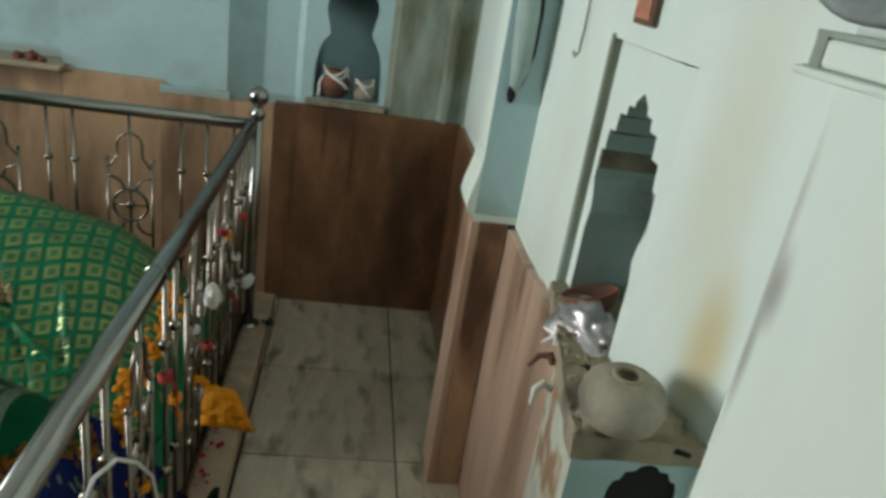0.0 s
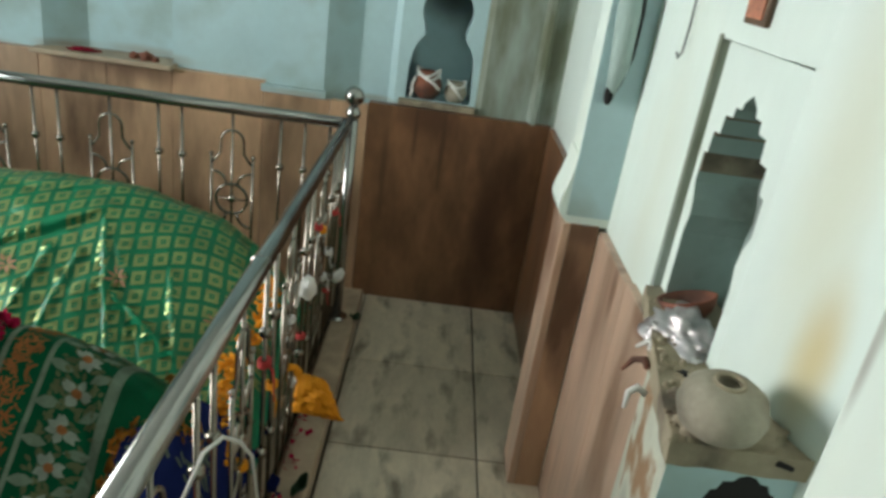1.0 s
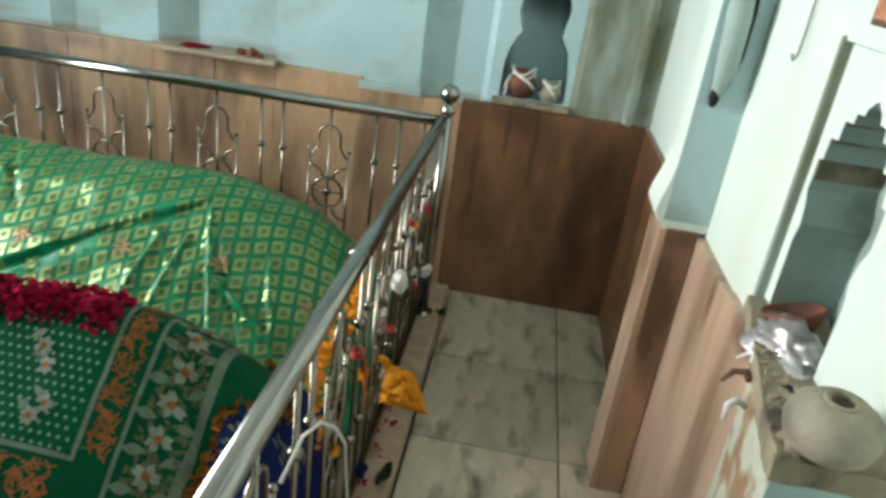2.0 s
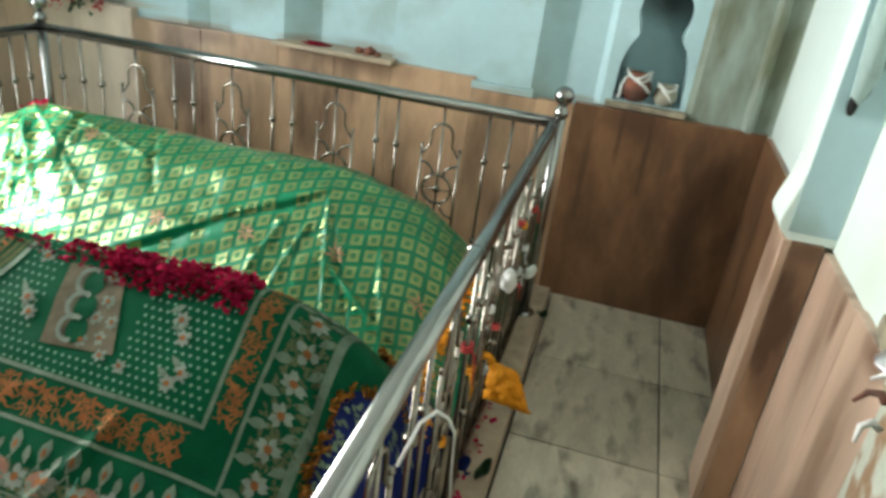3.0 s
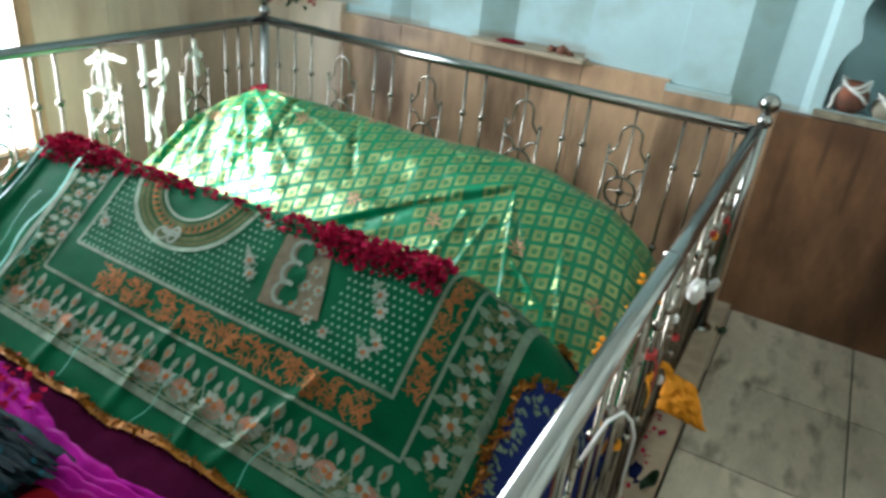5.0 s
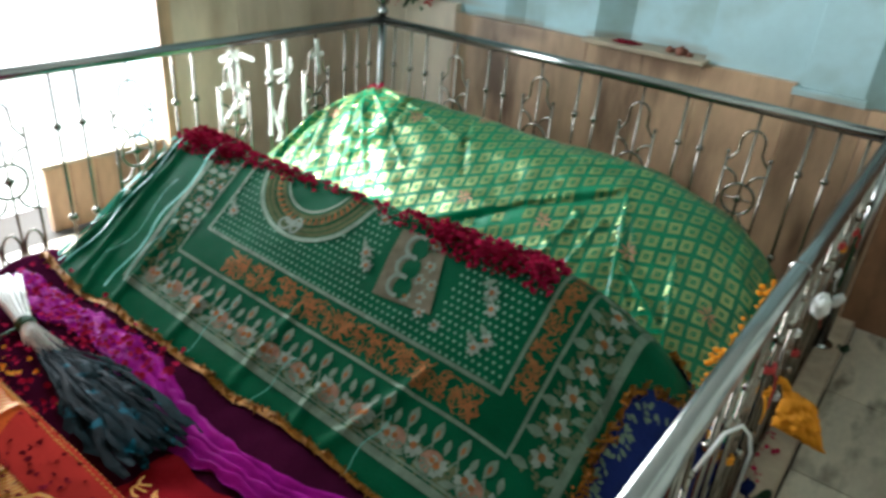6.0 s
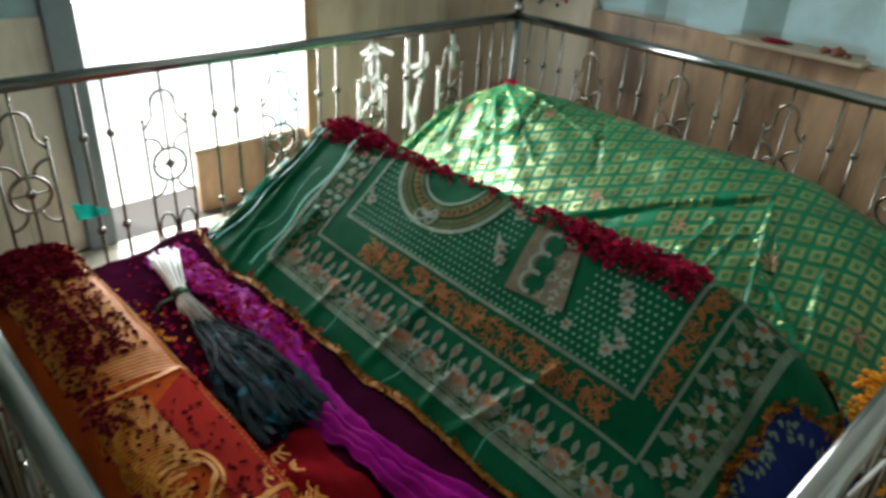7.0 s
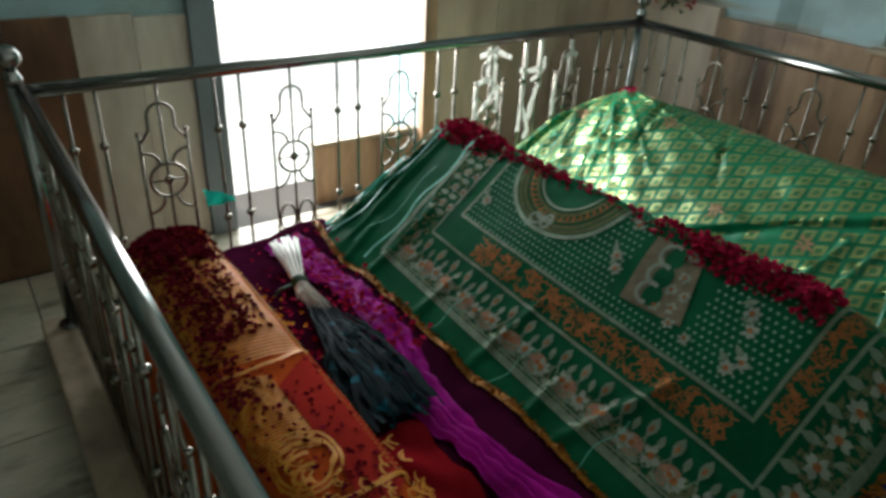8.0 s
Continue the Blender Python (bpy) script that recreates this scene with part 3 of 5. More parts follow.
for lo, hi in (((-0.055, -1.30, 0), (K, K + 0.2, 0.085)), ((-0.055, -2.60, 0), (K, -1.304, 0.085)), ((-0.055, -2.75, 0), (K, -2.604, 0.085)), ((-1.2, -2.75, 0), (-0.059, -2.58, 0.085)), ((-2.34, -2.75, 0), (-1.204, -2.58, 0.085)),
               ((-2.34, -2.576, 0), (-2.2, -1.2, 0.085)), ((-2.34, -1.196, 0), (-2.2, K + 0.2, 0.085)), ((-2.196, -0.055, 0), (-1.1, K + 0.2, 0.085)), ((-1.096, -0.055, 0), (-0.059, K + 0.2, 0.085))):
    part("kerb_stone", block(lo, hi, 0.008), KERB, kerb)

# ---- railing ----
RZ, RX, RY = 0.90, -2.257, -2.64
railing = thing("railing", (0, 0, 0), "polished stainless steel railing with ball-topped posts and ring ornaments", "railing")
for p, q in (((0.0, 0.0), (RX, 0.0)), ((0.0, 0.0), (0.0, RY)), ((RX, 0.0), (RX, RY)), ((0.0, RY), (RX, RY))):
    hr = bmesh.new()
    tube(hr, [(*p, RZ), (*q, RZ)], 0.0215, 20)
    if p == (0.0, 0.0) and q[0] == 0.0:
        tube(hr, [(0, -1.235, RZ), (0, -1.238, RZ)], 0.0225, 20)
    part("handrail", hr, STEEL, railing, smooth=True)
    lo = bmesh.new()
    tube(lo, [(*p, 0.125), (*q, 0.125)], 0.012, 10)
    part("bottom_rail", lo, STEEL, railing, smooth=True)
post = bmesh.new()
tube(post, [(0, 0, 0.08), (0, 0, 0.93)], 0.021, 16)
tube(post, [(0, 0, 0.925), (0, 0, 0.94), (0, 0, 0.955), (0, 0, 0.968)], [0.026, 0.028, 0.02, 0.014], 16)
ball(post, (0, 0, 1.0), 0.036, seg=20)
tube(post, [(0, 0, 0.083), (0, 0, 0.09)], 0.045, 18)
post = part("post", post, STEEL, railing, smooth=True)
post.location = (0.016, 0.018, 0)
for x, y in ((RX - 0.012, 0.018), (RX - 0.012, RY - 0.015), (0.016, RY - 0.015)):
    again(post, pose(x, y, 0), railing)

bar = bmesh.new()
tube(bar, [(0, 0, 0.12), (0, 0, 0.89)], 0.0060, 8)
for z in (0.70, 0.36):
    tube(bar, [(0, 0, z - 0.013), (0, 0, z - 0.008), (0, 0, z + 0.008), (0, 0, z + 0.013)], [0.007, 0.0145, 0.0145, 0.007], 10)
bar = part("baluster", bar, STEEL_SHADED, railing, smooth=True)

orn = bmesh.new()
tube(orn, [(0, 0, 0.12), (0, 0, 0.89)], 0.0052, 8)
arch = [(-0.072, 0, 0.69), (-0.060, 0, 0.705), (-0.043, 0, 0.73)] + [(-0.042 * math.cos(a), 0, 0.775 + 0.042 * math.sin(a)) for a in [math.pi * k / 10 for k in range(11)]] + [(0.043, 0, 0.73), (0.060, 0, 0.705), (0.072, 0, 0.69)]
tube(orn, arch, 0.0052, 8)
for s in (-1, 1):
    tube(orn, [(s * 0.077, 0, 0.12), (s * 0.077, 0, 0.715)], 0.0056, 8)
    tube(orn, [(s * (0.077 - 0.055 * math.sin(a)), 0, 0.655 - 0.045 * (1 - math.cos(a))) for a in [math.pi / 2 * k / 6 for k in range(7)]], 0.0055, 6)
    tube(orn, [(s * (0.077 - 0.055 * math.sin(a)), 0, 0.435 + 0.05 * (1 - math.cos(a))) for a in [math.pi / 2 * k / 6 for k in range(7)]], 0.0055, 6)
    tube(orn, [(s * 0.03 * math.cos(a) + s * 0.038, 0, 0.30 + 0.06 * math.sin(a)) for a in [2 * math.pi * k / 14 for k in range(14)]], 0.005, 6, True)
    ball(orn, (s * 0.077, 0, 0.72), 0.009, seg=8)
tube(orn, [(0.060 * math.cos(a), 0, 0.548 + 0.060 * math.sin(a)) for a in [2 * math.pi * k / 28 for k in range(28)]], 0.0062, 8, True)
ball(orn, (0, 0, 0.548), 0.017, 1, 0.7, 1, 10)
tube(orn, [(-0.055, 0, 0.548), (0.055, 0, 0.548)], 0.0035, 6)
orn = part("ornament", orn, STEEL_SHADED, railing, "ring and arch ornament", True)
back_bars = [-0.06, -0.152, -0.24, -0.603, -0.689, -1.055, -1.145, -1.512, -1.604, -1.965, -2.061, -2.167]
back_orns = [-0.417, -0.866, -1.33, -1.786]
side_orns = [-0.44, -0.897, -1.354, -1.811, -2.27]
side_bars = [-0.085, -0.17, -0.255, -0.625, -0.712, -1.082, -1.169, -1.539, -1.626, -1.996, -2.083, -2.45, -2.54]
places = [((x, 0), 0, 0) for x in back_bars] + [((x, RY), 0, 0) for x in back_bars] + [((0, y), 90, 0) for y in side_bars] + [((RX, y), 90, 0) for y in side_bars]
places += [((x, 0), 0, 1) for x in back_orns] + [((x, RY), 0, 1) for x in back_orns] + [((0, y), 90, 1) for y in side_orns] + [((RX, y), 90, 1) for y in side_orns]
used = [False, False]
for (x, y), turn, k in places:
    first = (bar, orn)[k]
    m = pose(x, y, 0, 0, 0, turn + random.uniform(-2, 2))
    if used[k]:
        again(first, m, railing)
    else:
        first.matrix_basis, used[k] = m, True


# ---- draped graves ----
class Drape:
    """A cloth over a long grave: u runs along x, v across it from the ridge (front is plus). Gives the place of (u, v)."""

    def __init__(self, y, section, ends, base, wrinkle, seed, creases=(), flaps=()):
        self.flaps = flaps
        self.y, self.section, self.ends, self.base, self.wrinkle, self.seed, self.creases = y, smooth_rows(section), smooth_rows(ends), base, wrinkle, seed, creases

    def at(self, u, v, lift=0.0):
        dy, z = lerp_rows(self.section, v)
        k, narrow = lerp_rows(self.ends, u)
        z = self.base + (z - self.base) * k
        p = Vector((u, self.y - dy * narrow, z))
        q = Vector((u * 3.1 + self.seed, v * 4.3, self.seed))
        w = self.wrinkle * (noise.noise(q) + 0.5 * noise.noise(q * 2.7) + 0.25 * noise.noise(q * 6.1))
        for ua, va, ub, vb, depth, wide in self.creases:
            d = Vector((ub - ua, vb - va))
            f = max(0.0, min(1.0, (Vector((u - ua, v - va))).dot(d) / d.length_squared))
            far = (Vector((u - ua, v - va)) - f * d).length
            w += depth * math.exp(-(far / wide) ** 2) * math.sin(math.pi * min(1, 0.15 + 0.85 * f)) ** 0.5
        for ua, va, ub, vb, high, fall in self.flaps:
            d = Vector((ub - ua, vb - va))
            rel = Vector((u - ua, v - va))
            f = rel.dot(d) / d.length_squared
            s = rel.dot(Vector((d.y, -d.x))) / d.length + 0.02 * math.sin(math.pi * f)
            if -0.1 < f < 1.1 and s > -0.004:
                w += high * min(1.0, (s + 0.004) / 0.006) * math.exp(-max(0.0, s) / fall) * max(0.0, math.sin(math.pi * (f + 0.1) / 1.2)) ** 0.7
        slope = Vector((0, -0.5 if v > 0 else 0.5, 0.86))
        return p + slope * (w + lift)

    def cloth(self, u0, u1, v0, v1, nu, nv, lift=0.0, hem=0.0):
        bm = bmesh.new()
        g = [[bm.verts.new(self.at(u0 + (u1 - u0) * i / nu, v0 + (v1 - v0) * j / nv + (hem * noise.noise(Vector((i * 0.35, self.seed, 0))) if j == nv else 0), lift)) for j in range(nv + 1)] for i in range(nu + 1)]
        for i in range(nu):
            for j in range(nv):
                bm.faces.new((g[i][j], g[i + 1][j], g[i + 1][j + 1], g[i][j + 1]))
        bmesh.ops.recalc_face_normals(bm, faces=bm.faces)
        return bm

    skew = 0.0

    def on(self, u, v, lift):
        """The place of an embroidered point: the pattern lies a little askew on the cloth."""
        return self.at(u, v - self.skew * (-0.436 - u), lift)

    def patch(self, bm, outline, lift=0.003):
        """A flat embroidered shape, from its outline in (u, v)."""
        c = (sum(p[0] for p in outline) / len(outline), sum(p[1] for p in outline) / len(outline))
        mid = bm.verts.new(self.on(*c, lift))
        ring = [bm.verts.new(self.on(*p, lift)) for p in outline]
        for a, b in zip(ring, ring[1:] + ring[:1]):
            bm.faces.new((mid, a, b))

    def line(self, bm, pts, wide, lift=0.003):
        """An embroidered line through (u, v) points."""
        rows = []
        fine = []
        for a, b in zip(pts, pts[1:]):
            n = max(1, int(math.dist(a, b) / 0.02))
            fine += [(a[0] + (b[0] - a[0]) * k / n, a[1] + (b[1] - a[1]) * k / n) for k in range(n)]
        fine.append(pts[-1])
        for i, p in enumerate(fine):
            a, b = fine[max(0, i - 1)], fine[min(len(fine) - 1, i + 1)]
            d = (Vector(b) - Vector(a)).normalized()
            s = Vector((-d.y, d.x)) * wide / 2
            rows.append((bm.verts.new(self.on(p[0] + s.x, p[1] + s.y, lift)), bm.verts.new(self.on(p[0] - s.x, p[1] - s.y, lift))))
        for (a, b), (c, d) in zip(rows, rows[1:]):
            bm.faces.new((a, b, d, c))


def turned(c, a, pts):
    ca, sa = math.cos(a), math.sin(a)
    return [(c[0] + x * ca - y * sa, c[1] + x * sa + y * ca) for x, y in pts]


def leaf_shape(l, w):
    return [(0, -l / 2), (w * 0.42, -l * 0.2), (w * 0.45, l * 0.08), (0, l / 2), (-w * 0.45, l * 0.08), (-w * 0.42, -l * 0.2)]


def petals(name, places, mat, size, parent=None, label="", category=""):
    """Loose petals, each a small cupped quad."""
    bm = bmesh.new()
    for p in places:
        s = size * random.uniform(0.6, 1.25)
        m = Matrix.Translation(p) @ Euler((random.uniform(-0.9, 0.9), random.uniform(-0.9, 0.9), random.uniform(0, 6.3))).to_matrix().to_4x4()
        c = bm.verts.new(m @ Vector((0, 0, -0.18 * s)))
        ring = [bm.verts.new(m @ Vector((s * 0.5 * math.cos(a) * random.uniform(0.75, 1.1), s * 0.42 * math.sin(a), s * 0.12 * math.cos(2 * a)))) for a in [math.pi * k / 3 for k in range(6)]]
        for a, b in zip(ring, ring[1:] + ring[:1]):
            bm.faces.new((c, a, b))
    ob = part(name, bm, mat, parent, label, True)
    return tagged(ob, label=label, category=category, kind="stuff")


# grave by the back rail: bright green brocade
back = Drape(-0.45, [(-0.75, -0.50, 0.14), (-0.55, -0.40, 0.30), (-0.32, -0.26, 0.52), (-0.13, -0.12, 0.69), (0, 0, 0.735), (0.14, 0.125, 0.69), (0.36, 0.29, 0.545), (0.62, 0.45, 0.34), (0.86, 0.55, 0.12)],
             [(-2.42, 0.30, 0.95), (-2.26, 0.64, 0.95), (-2.08, 0.84, 0.97), (-1.88, 1.0, 0.98), (-1.2, 0.985, 1), (-0.60, 0.985, 1), (-0.42, 0.90, 1), (-0.33, 0.85, 1), (-0.20, 0.68, 0.98), (-0.14, 0.56, 0.96), (-0.06, 0.22, 0.95)], 0.09, 0.014, 3.0,
             [ (-2.02, 0.02, -2.16, 0.45, -0.035, 0.02), (-1.95, 0.08, -2.06, 0.5, 0.02, 0.02), (-0.56, 0.37, -0.327, 0.52, 0.020, 0.012),
              (-0.66, 0.28, -0.72, 0.55, 0.014, 0.010), (-0.74, 0.28, -0.82, 0.55, 0.014, 0.010), (-1.55, 0.05, -1.75, 0.40, 0.015, 0.02), (-0.40, 0.26, -0.30, 0.62, 0.012, 0.012), (-1.68, 0.0, -1.60, 0.3, -0.018, 0.014), (-1.22, 0.492, -0.66, 0.162, -0.022, 0.008), (-1.85, 0.05, -1.72, 0.45, 0.016, 0.018), (-2.0, 0.1, -1.9, 0.5, 0.02, 0.02), (-1.35, 0.04, -1.22, 0.30, -0.012, 0.012), (-2.1, 0.15, -2.2, 0.5, 0.025, 0.02),
              (-1.90, 0.0, -1.45, 0.36, 0.010, 0.009), (-1.92, 0.02, -1.58, 0.48, 0.012, 0.010), (-1.93, 0.0, -1.70, 0.55, -0.010, 0.010), (-1.88, -0.02, -1.30, 0.16, 0.008, 0.009), (-0.62, 0.16, -0.50, 0.60, 0.012, 0.009), (-0.60, 0.20, -0.38, 0.66, -0.010, 0.009)], [(-1.25, 0.49, -0.62, 0.125, 0.020, 0.10), (-1.60, 0.10, -1.95, 0.55, 0.018, 0.06), (-0.95, 0.06, -0.62, 0.02, 0.012, 0.06)])
grave_back = thing("draped_grave", (-1.2, -0.45, 0.07), "grave draped in bright green satin with gold diamond brocade", "grave", "draped graves")


def under(parent, ob):
    ob.matrix_parent_inverse = parent.matrix_world.inverted()
    return ob


under(grave_back, part("cloth", back.cloth(-2.42, -0.06, -0.75, 0.86, 330, 200), GREEN_SILK, grave_back, "bright green satin cloth", True))
sq = bmesh.new()
cell = 0.056
LA, LB = Vector((0.90, -0.44)), Vector((0.10, 0.995))
for i in range(-30, 60):
    for j in range(-40, 50):
        c = Vector((-1.2, 0.02)) + cell * (i - 15) * LA + cell * (j - 5) * LB
        if not (-2.38 < c.x < -0.10 and -0.68 < c.y < 0.82):
            continue
        near = min((c - Vector(a).lerp(Vector(b), f / 8)).length for a, b in (((-1.20, 0.475), (-0.917, 0.345)), ((-0.917, 0.345), (-0.66, 0.150))) for f in range(9))
        if near < 0.012:
            continue
        h, g = 0.0198, 0.0082
        wob = random.uniform(-0.06, 0.06)
        c += Vector((random.uniform(-0.002, 0.002), random.uniform(-0.002, 0.002)))

        def cellpt(x, y):
            return tuple(c + (x - wob * y) * LA + (y + wob * x) * LB)
        for p, q, r, t in ((-h, -h, h, -g), (-h, g, h, h), (-h, -g, -g, g), (g, -g, h, g)):
            back.patch(sq, [cellpt(p, q), cellpt(r, q), cellpt(r, t), cellpt(p, t)], 0.0025)
        back.patch(sq, [cellpt(-0.0035, 0), cellpt(0, -0.0035), cellpt(0.0035, 0), cellpt(0, 0.0035)], 0.0025)
under(grave_back, tagged(part("brocade", sq, GOLD, grave_back, "woven gold squares"), kind="stuff"))
fl = bmesh.new()
for u, v in ((-0.537, 0.33), (-0.843, 0.35), (-0.247, 0.35), (-1.16, 0.37), (-1.55, 0.12), (-0.95, -0.02), (-1.95, 0.2), (-1.3, -0.01), (-1.75, -0.02)):
    for k in range(7):
        a = 2 * math.pi * k / 7 + 0.3 + u
        back.patch(fl, turned((u + (0.016 + 0.008 * (k % 2)) * math.cos(a), v + (0.016 + 0.008 * (k % 2)) * math.sin(a)), a - math.pi / 2, leaf_shape(0.030, 0.011)), 0.006)
under(grave_back, tagged(part("flower_motif", fl, PINK_THREAD, grave_back, "pink and gold embroidered flowers"), kind="stuff"))

# middle grave: dark green embroidered chadar
mid = Drape(-1.375, [(-0.72, -0.50, 0.22), (-0.60, -0.42, 0.32), (-0.40, -0.29, 0.48), (-0.14, -0.11, 0.70), (-0.03, -0.02, 0.765), (0, 0, 0.768), (0.03, 0.022, 0.758), (0.12, 0.095, 0.690), (0.31, 0.236, 0.564), (0.40, 0.302, 0.495), (0.64, 0.485, 0.345), (0.70, 0.50, 0.29)],
            [(-2.20, 0.05, 1.0), (-2.12, 0.30, 1.0), (-2.02, 0.60, 1.0), (-1.93, 0.83, 1.0), (-1.86, 0.92, 1.0), (-1.80, 0.94, 1), (-1.2, 0.955, 1), (-0.45, 1.0, 1), (-0.33, 0.94, 1), (-0.24, 0.86, 0.99), (-0.16, 0.75, 0.98), (-0.10, 0.58, 0.97), (-0.03, -0.1, 0.96)], 0.25, 0.006, 11.0,
            [(-1.62, 0.30, -1.66, 0.66, 0.016, 0.010), (-1.88, 0.04, -1.97, 0.62, 0.028, 0.016), (-1.82, 0.05, -1.86, 0.60, 0.020, 0.014), (-1.94, 0.1, -2.06, 0.55, 0.028, 0.016), (-0.62, 0.34, -0.78, 0.66, 0.012, 0.012), (-0.30, 0.05, -0.18, 0.36, -0.02, 0.02),
             (-1.05, 0.36, -1.10, 0.66, 0.010, 0.014), (-1.35, 0.45, -1.38, 0.68, 0.010, 0.012), (-0.85, 0.5, -0.87, 0.69, 0.012, 0.012), (-1.8, 0.45, -1.78, 0.69, 0.012, 0.012)])
grave_mid = thing("draped_grave", (-1.1, -1.375, 0.07), "grave under a dark green velvet chadar embroidered in silver and orange", "grave", "draped graves")
under(grave_mid, part("cloth", mid.cloth(-2.18, -0.075, -0.72, 0.66, 170, 100, hem=0.012), GREEN_VELVET, grave_mid, "dark green velvet chadar", True))
mid.skew = 0.033
UR = -0.436

lines = bmesh.new()
for w, off_v, l, r in ((0.010, 0.305, -1.50, UR), (0.009, 0.405, -1.555, -0.361), (0.020, 0.560, -1.68, -0.24)):
    mid.line(lines, [(l, off_v), (r, off_v), (r + 0.012, -0.5)], w)
    mid.line(lines, [(l, off_v), (l + 0.02, -0.35)], w)
mid.line(lines, [(-1.66, 0.542), (-0.26, 0.542)], 0.005)
under(grave_mid, tagged(part("border_line", lines, SILVER_THREAD, grave_mid, "silver border lines"), kind="stuff"))

dots = bmesh.new()
rnd = random.Random(5)
step = 0.0188
for i in range(58):
    for j in range(-14, 17):
        u = -1.49 + step * i + (0.5 * step if j % 2 else 0)
        v = 0.012 + step * j
        if u > UR - 0.012 or v > 0.297 or (-0.91 < u < -0.68 and 0.02 < v < 0.25) or math.hypot(u + 1.23, (v - 0.026) * 1.15) < 0.225:
            continue
        mid.patch(dots, [(u - 0.0047, v), (u, v - 0.0047), (u + 0.0047, v), (u, v + 0.0047)], 0.0022)
under(grave_mid, tagged(part("dot_pattern", dots, DOT_THREAD, grave_mid, "rows of small pale dots"), kind="stuff"))

# unreadable lettered band: close-set short bars, front and end
bars = bmesh.new()
def tangle(n, u0, u1, v0, v1, along):
    """Close-set short curved strokes that fill a band."""
    for _ in range(n):
        u, v = rnd.uniform(u0, u1), rnd.uniform(v0, v1)
        a = rnd.choice((0.0, 0.15, 1.45, 1.6, 0.8, 2.4)) + rnd.uniform(-0.25, 0.25) + along
        l, bend = rnd.uniform(0.008, 0.019), rnd.uniform(-0.9, 0.9)
        pts = [(u + l * (f * math.cos(a) - bend * f * f * math.sin(a)), v + l * (f * math.sin(a) + bend * f * f * math.cos(a))) for f in (-1, -0.5, 0, 0.5, 1)]
        mid.line(bars, [(max(u0 - 0.006, min(u1 + 0.006, x)), max(v0 - 0.006, min(v1 + 0.006, y))) for x, y in pts], rnd.uniform(0.0026, 0.0042), 0.004)


for k in range(9):
    ua = -1.36 + 0.102 * k
    tangle(44, ua, ua + 0.088, 0.324, 0.388, 0.0)
for k in range(6):
    va = 0.29 - 0.104 * k
    tangle(36, UR + 0.016, -0.376, va - 0.09, va, 1.57)
under(grave_mid, tagged(part("lettered_band", bars, ORANGE_THREAD, grave_mid, "orange embroidered band"), kind="stuff"))

# leaves and flowers of the outer border
leaves, blooms, hearts = bmesh.new(), bmesh.new(), bmesh.new()


def bloom(c, r):
    for k in range(7):
        a = 2 * math.pi * k / 7 + rnd.random()
        mid.patch(blooms, turned((c[0] + r * 0.6 * math.cos(a), c[1] + r * 0.6 * math.sin(a)), a - math.pi / 2, leaf_shape(r * 0.9, r * 0.62)), 0.004)
    mid.patch(hearts, [(c[0] + r * 0.34 * math.cos(a), c[1] + r * 0.34 * math.sin(a)) for a in [math.pi * k / 3 for k in range(6)]], 0.006)


def stalk(c, a, s=1.0):
    for dx, dl, tilt in ((-0.030, 0.0, 0.25), (0.0, 0.010, 0.0), (0.030, 0.0, -0.25)):
        mid.patch(leaves, turned((c[0] + dx * math.cos(a) * s, c[1] + dx * math.sin(a) * s), a + tilt, [(x, y - dl) for x, y in leaf_shape(0.048 * s, 0.024 * s)]), 0.003)


k = 0
u = -1.60
while u < -0.31:
    mid.patch(leaves, turned((u, 0.446), rnd.uniform(-0.2, 0.2), leaf_shape(0.056, 0.028)), 0.003)
    mid.patch(hearts, turned((u, 0.449), 0, leaf_shape(0.024, 0.010)), 0.0045)
    bloom((u + 0.036, 0.498 + 0.010 * (k % 2)), 0.027)
    mid.patch(leaves, turned((u + 0.036, 0.462), rnd.uniform(-0.3, 0.3), leaf_shape(0.04, 0.018)), 0.003)
    mid.patch(leaves, turned((u + 0.004, 0.528), 1.4 + rnd.uniform(-0.3, 0.3), leaf_shape(0.045, 0.02)), 0.003)
    mid.line(leaves, [(u, 0.472), (u + 0.018, 0.51), (u + 0.036, 0.528), (u + 0.055, 0.51), (u + 0.072, 0.472)], 0.004, 0.003)
    u += 0.072
    k += 1
salmon, fill = bmesh.new(), bmesh.new()
u = -1.58
while u < -0.33:
    mid.patch(salmon, [(u + 0.030 * math.cos(a), 0.506 + 0.026 * math.sin(a)) for a in [2 * math.pi * q / 16 for q in range(16)]], 0.0032)
    mid.line(leaves, [(u + 0.038 * math.cos(a), 0.500 + 0.036 * math.sin(a)) for a in [math.pi * q / 14 for q in range(15)]], 0.0045, 0.0036)
    for q in range(6):
        a = math.pi * (q + 0.5) / 6
        mid.patch(leaves, turned((u + 0.022 * math.cos(a), 0.506 + 0.018 * math.sin(a)), a - math.pi / 2, leaf_shape(0.018, 0.008)), 0.0048)
    mid.patch(hearts, [(u + 0.008 * math.cos(a), 0.503 + 0.008 * math.sin(a)) for a in [math.pi * q / 3 for q in range(6)]], 0.0062)
    u += 0.108
for q in range(620):
    uu, vv = rnd.uniform(-1.63, -0.27), rnd.uniform(0.487, 0.552)
    mid.patch(fill, turned((uu, vv), rnd.random() * 3.1, leaf_shape(rnd.uniform(0.012, 0.024), 0.009)), 0.0026)
for q in range(380):
    uu, vv = rnd.uniform(-0.335, -0.245), rnd.uniform(-0.33, 0.42)
    mid.patch(fill, turned((uu, vv), rnd.random() * 3.1, leaf_shape(rnd.uniform(0.012, 0.022), 0.009)), 0.0026)
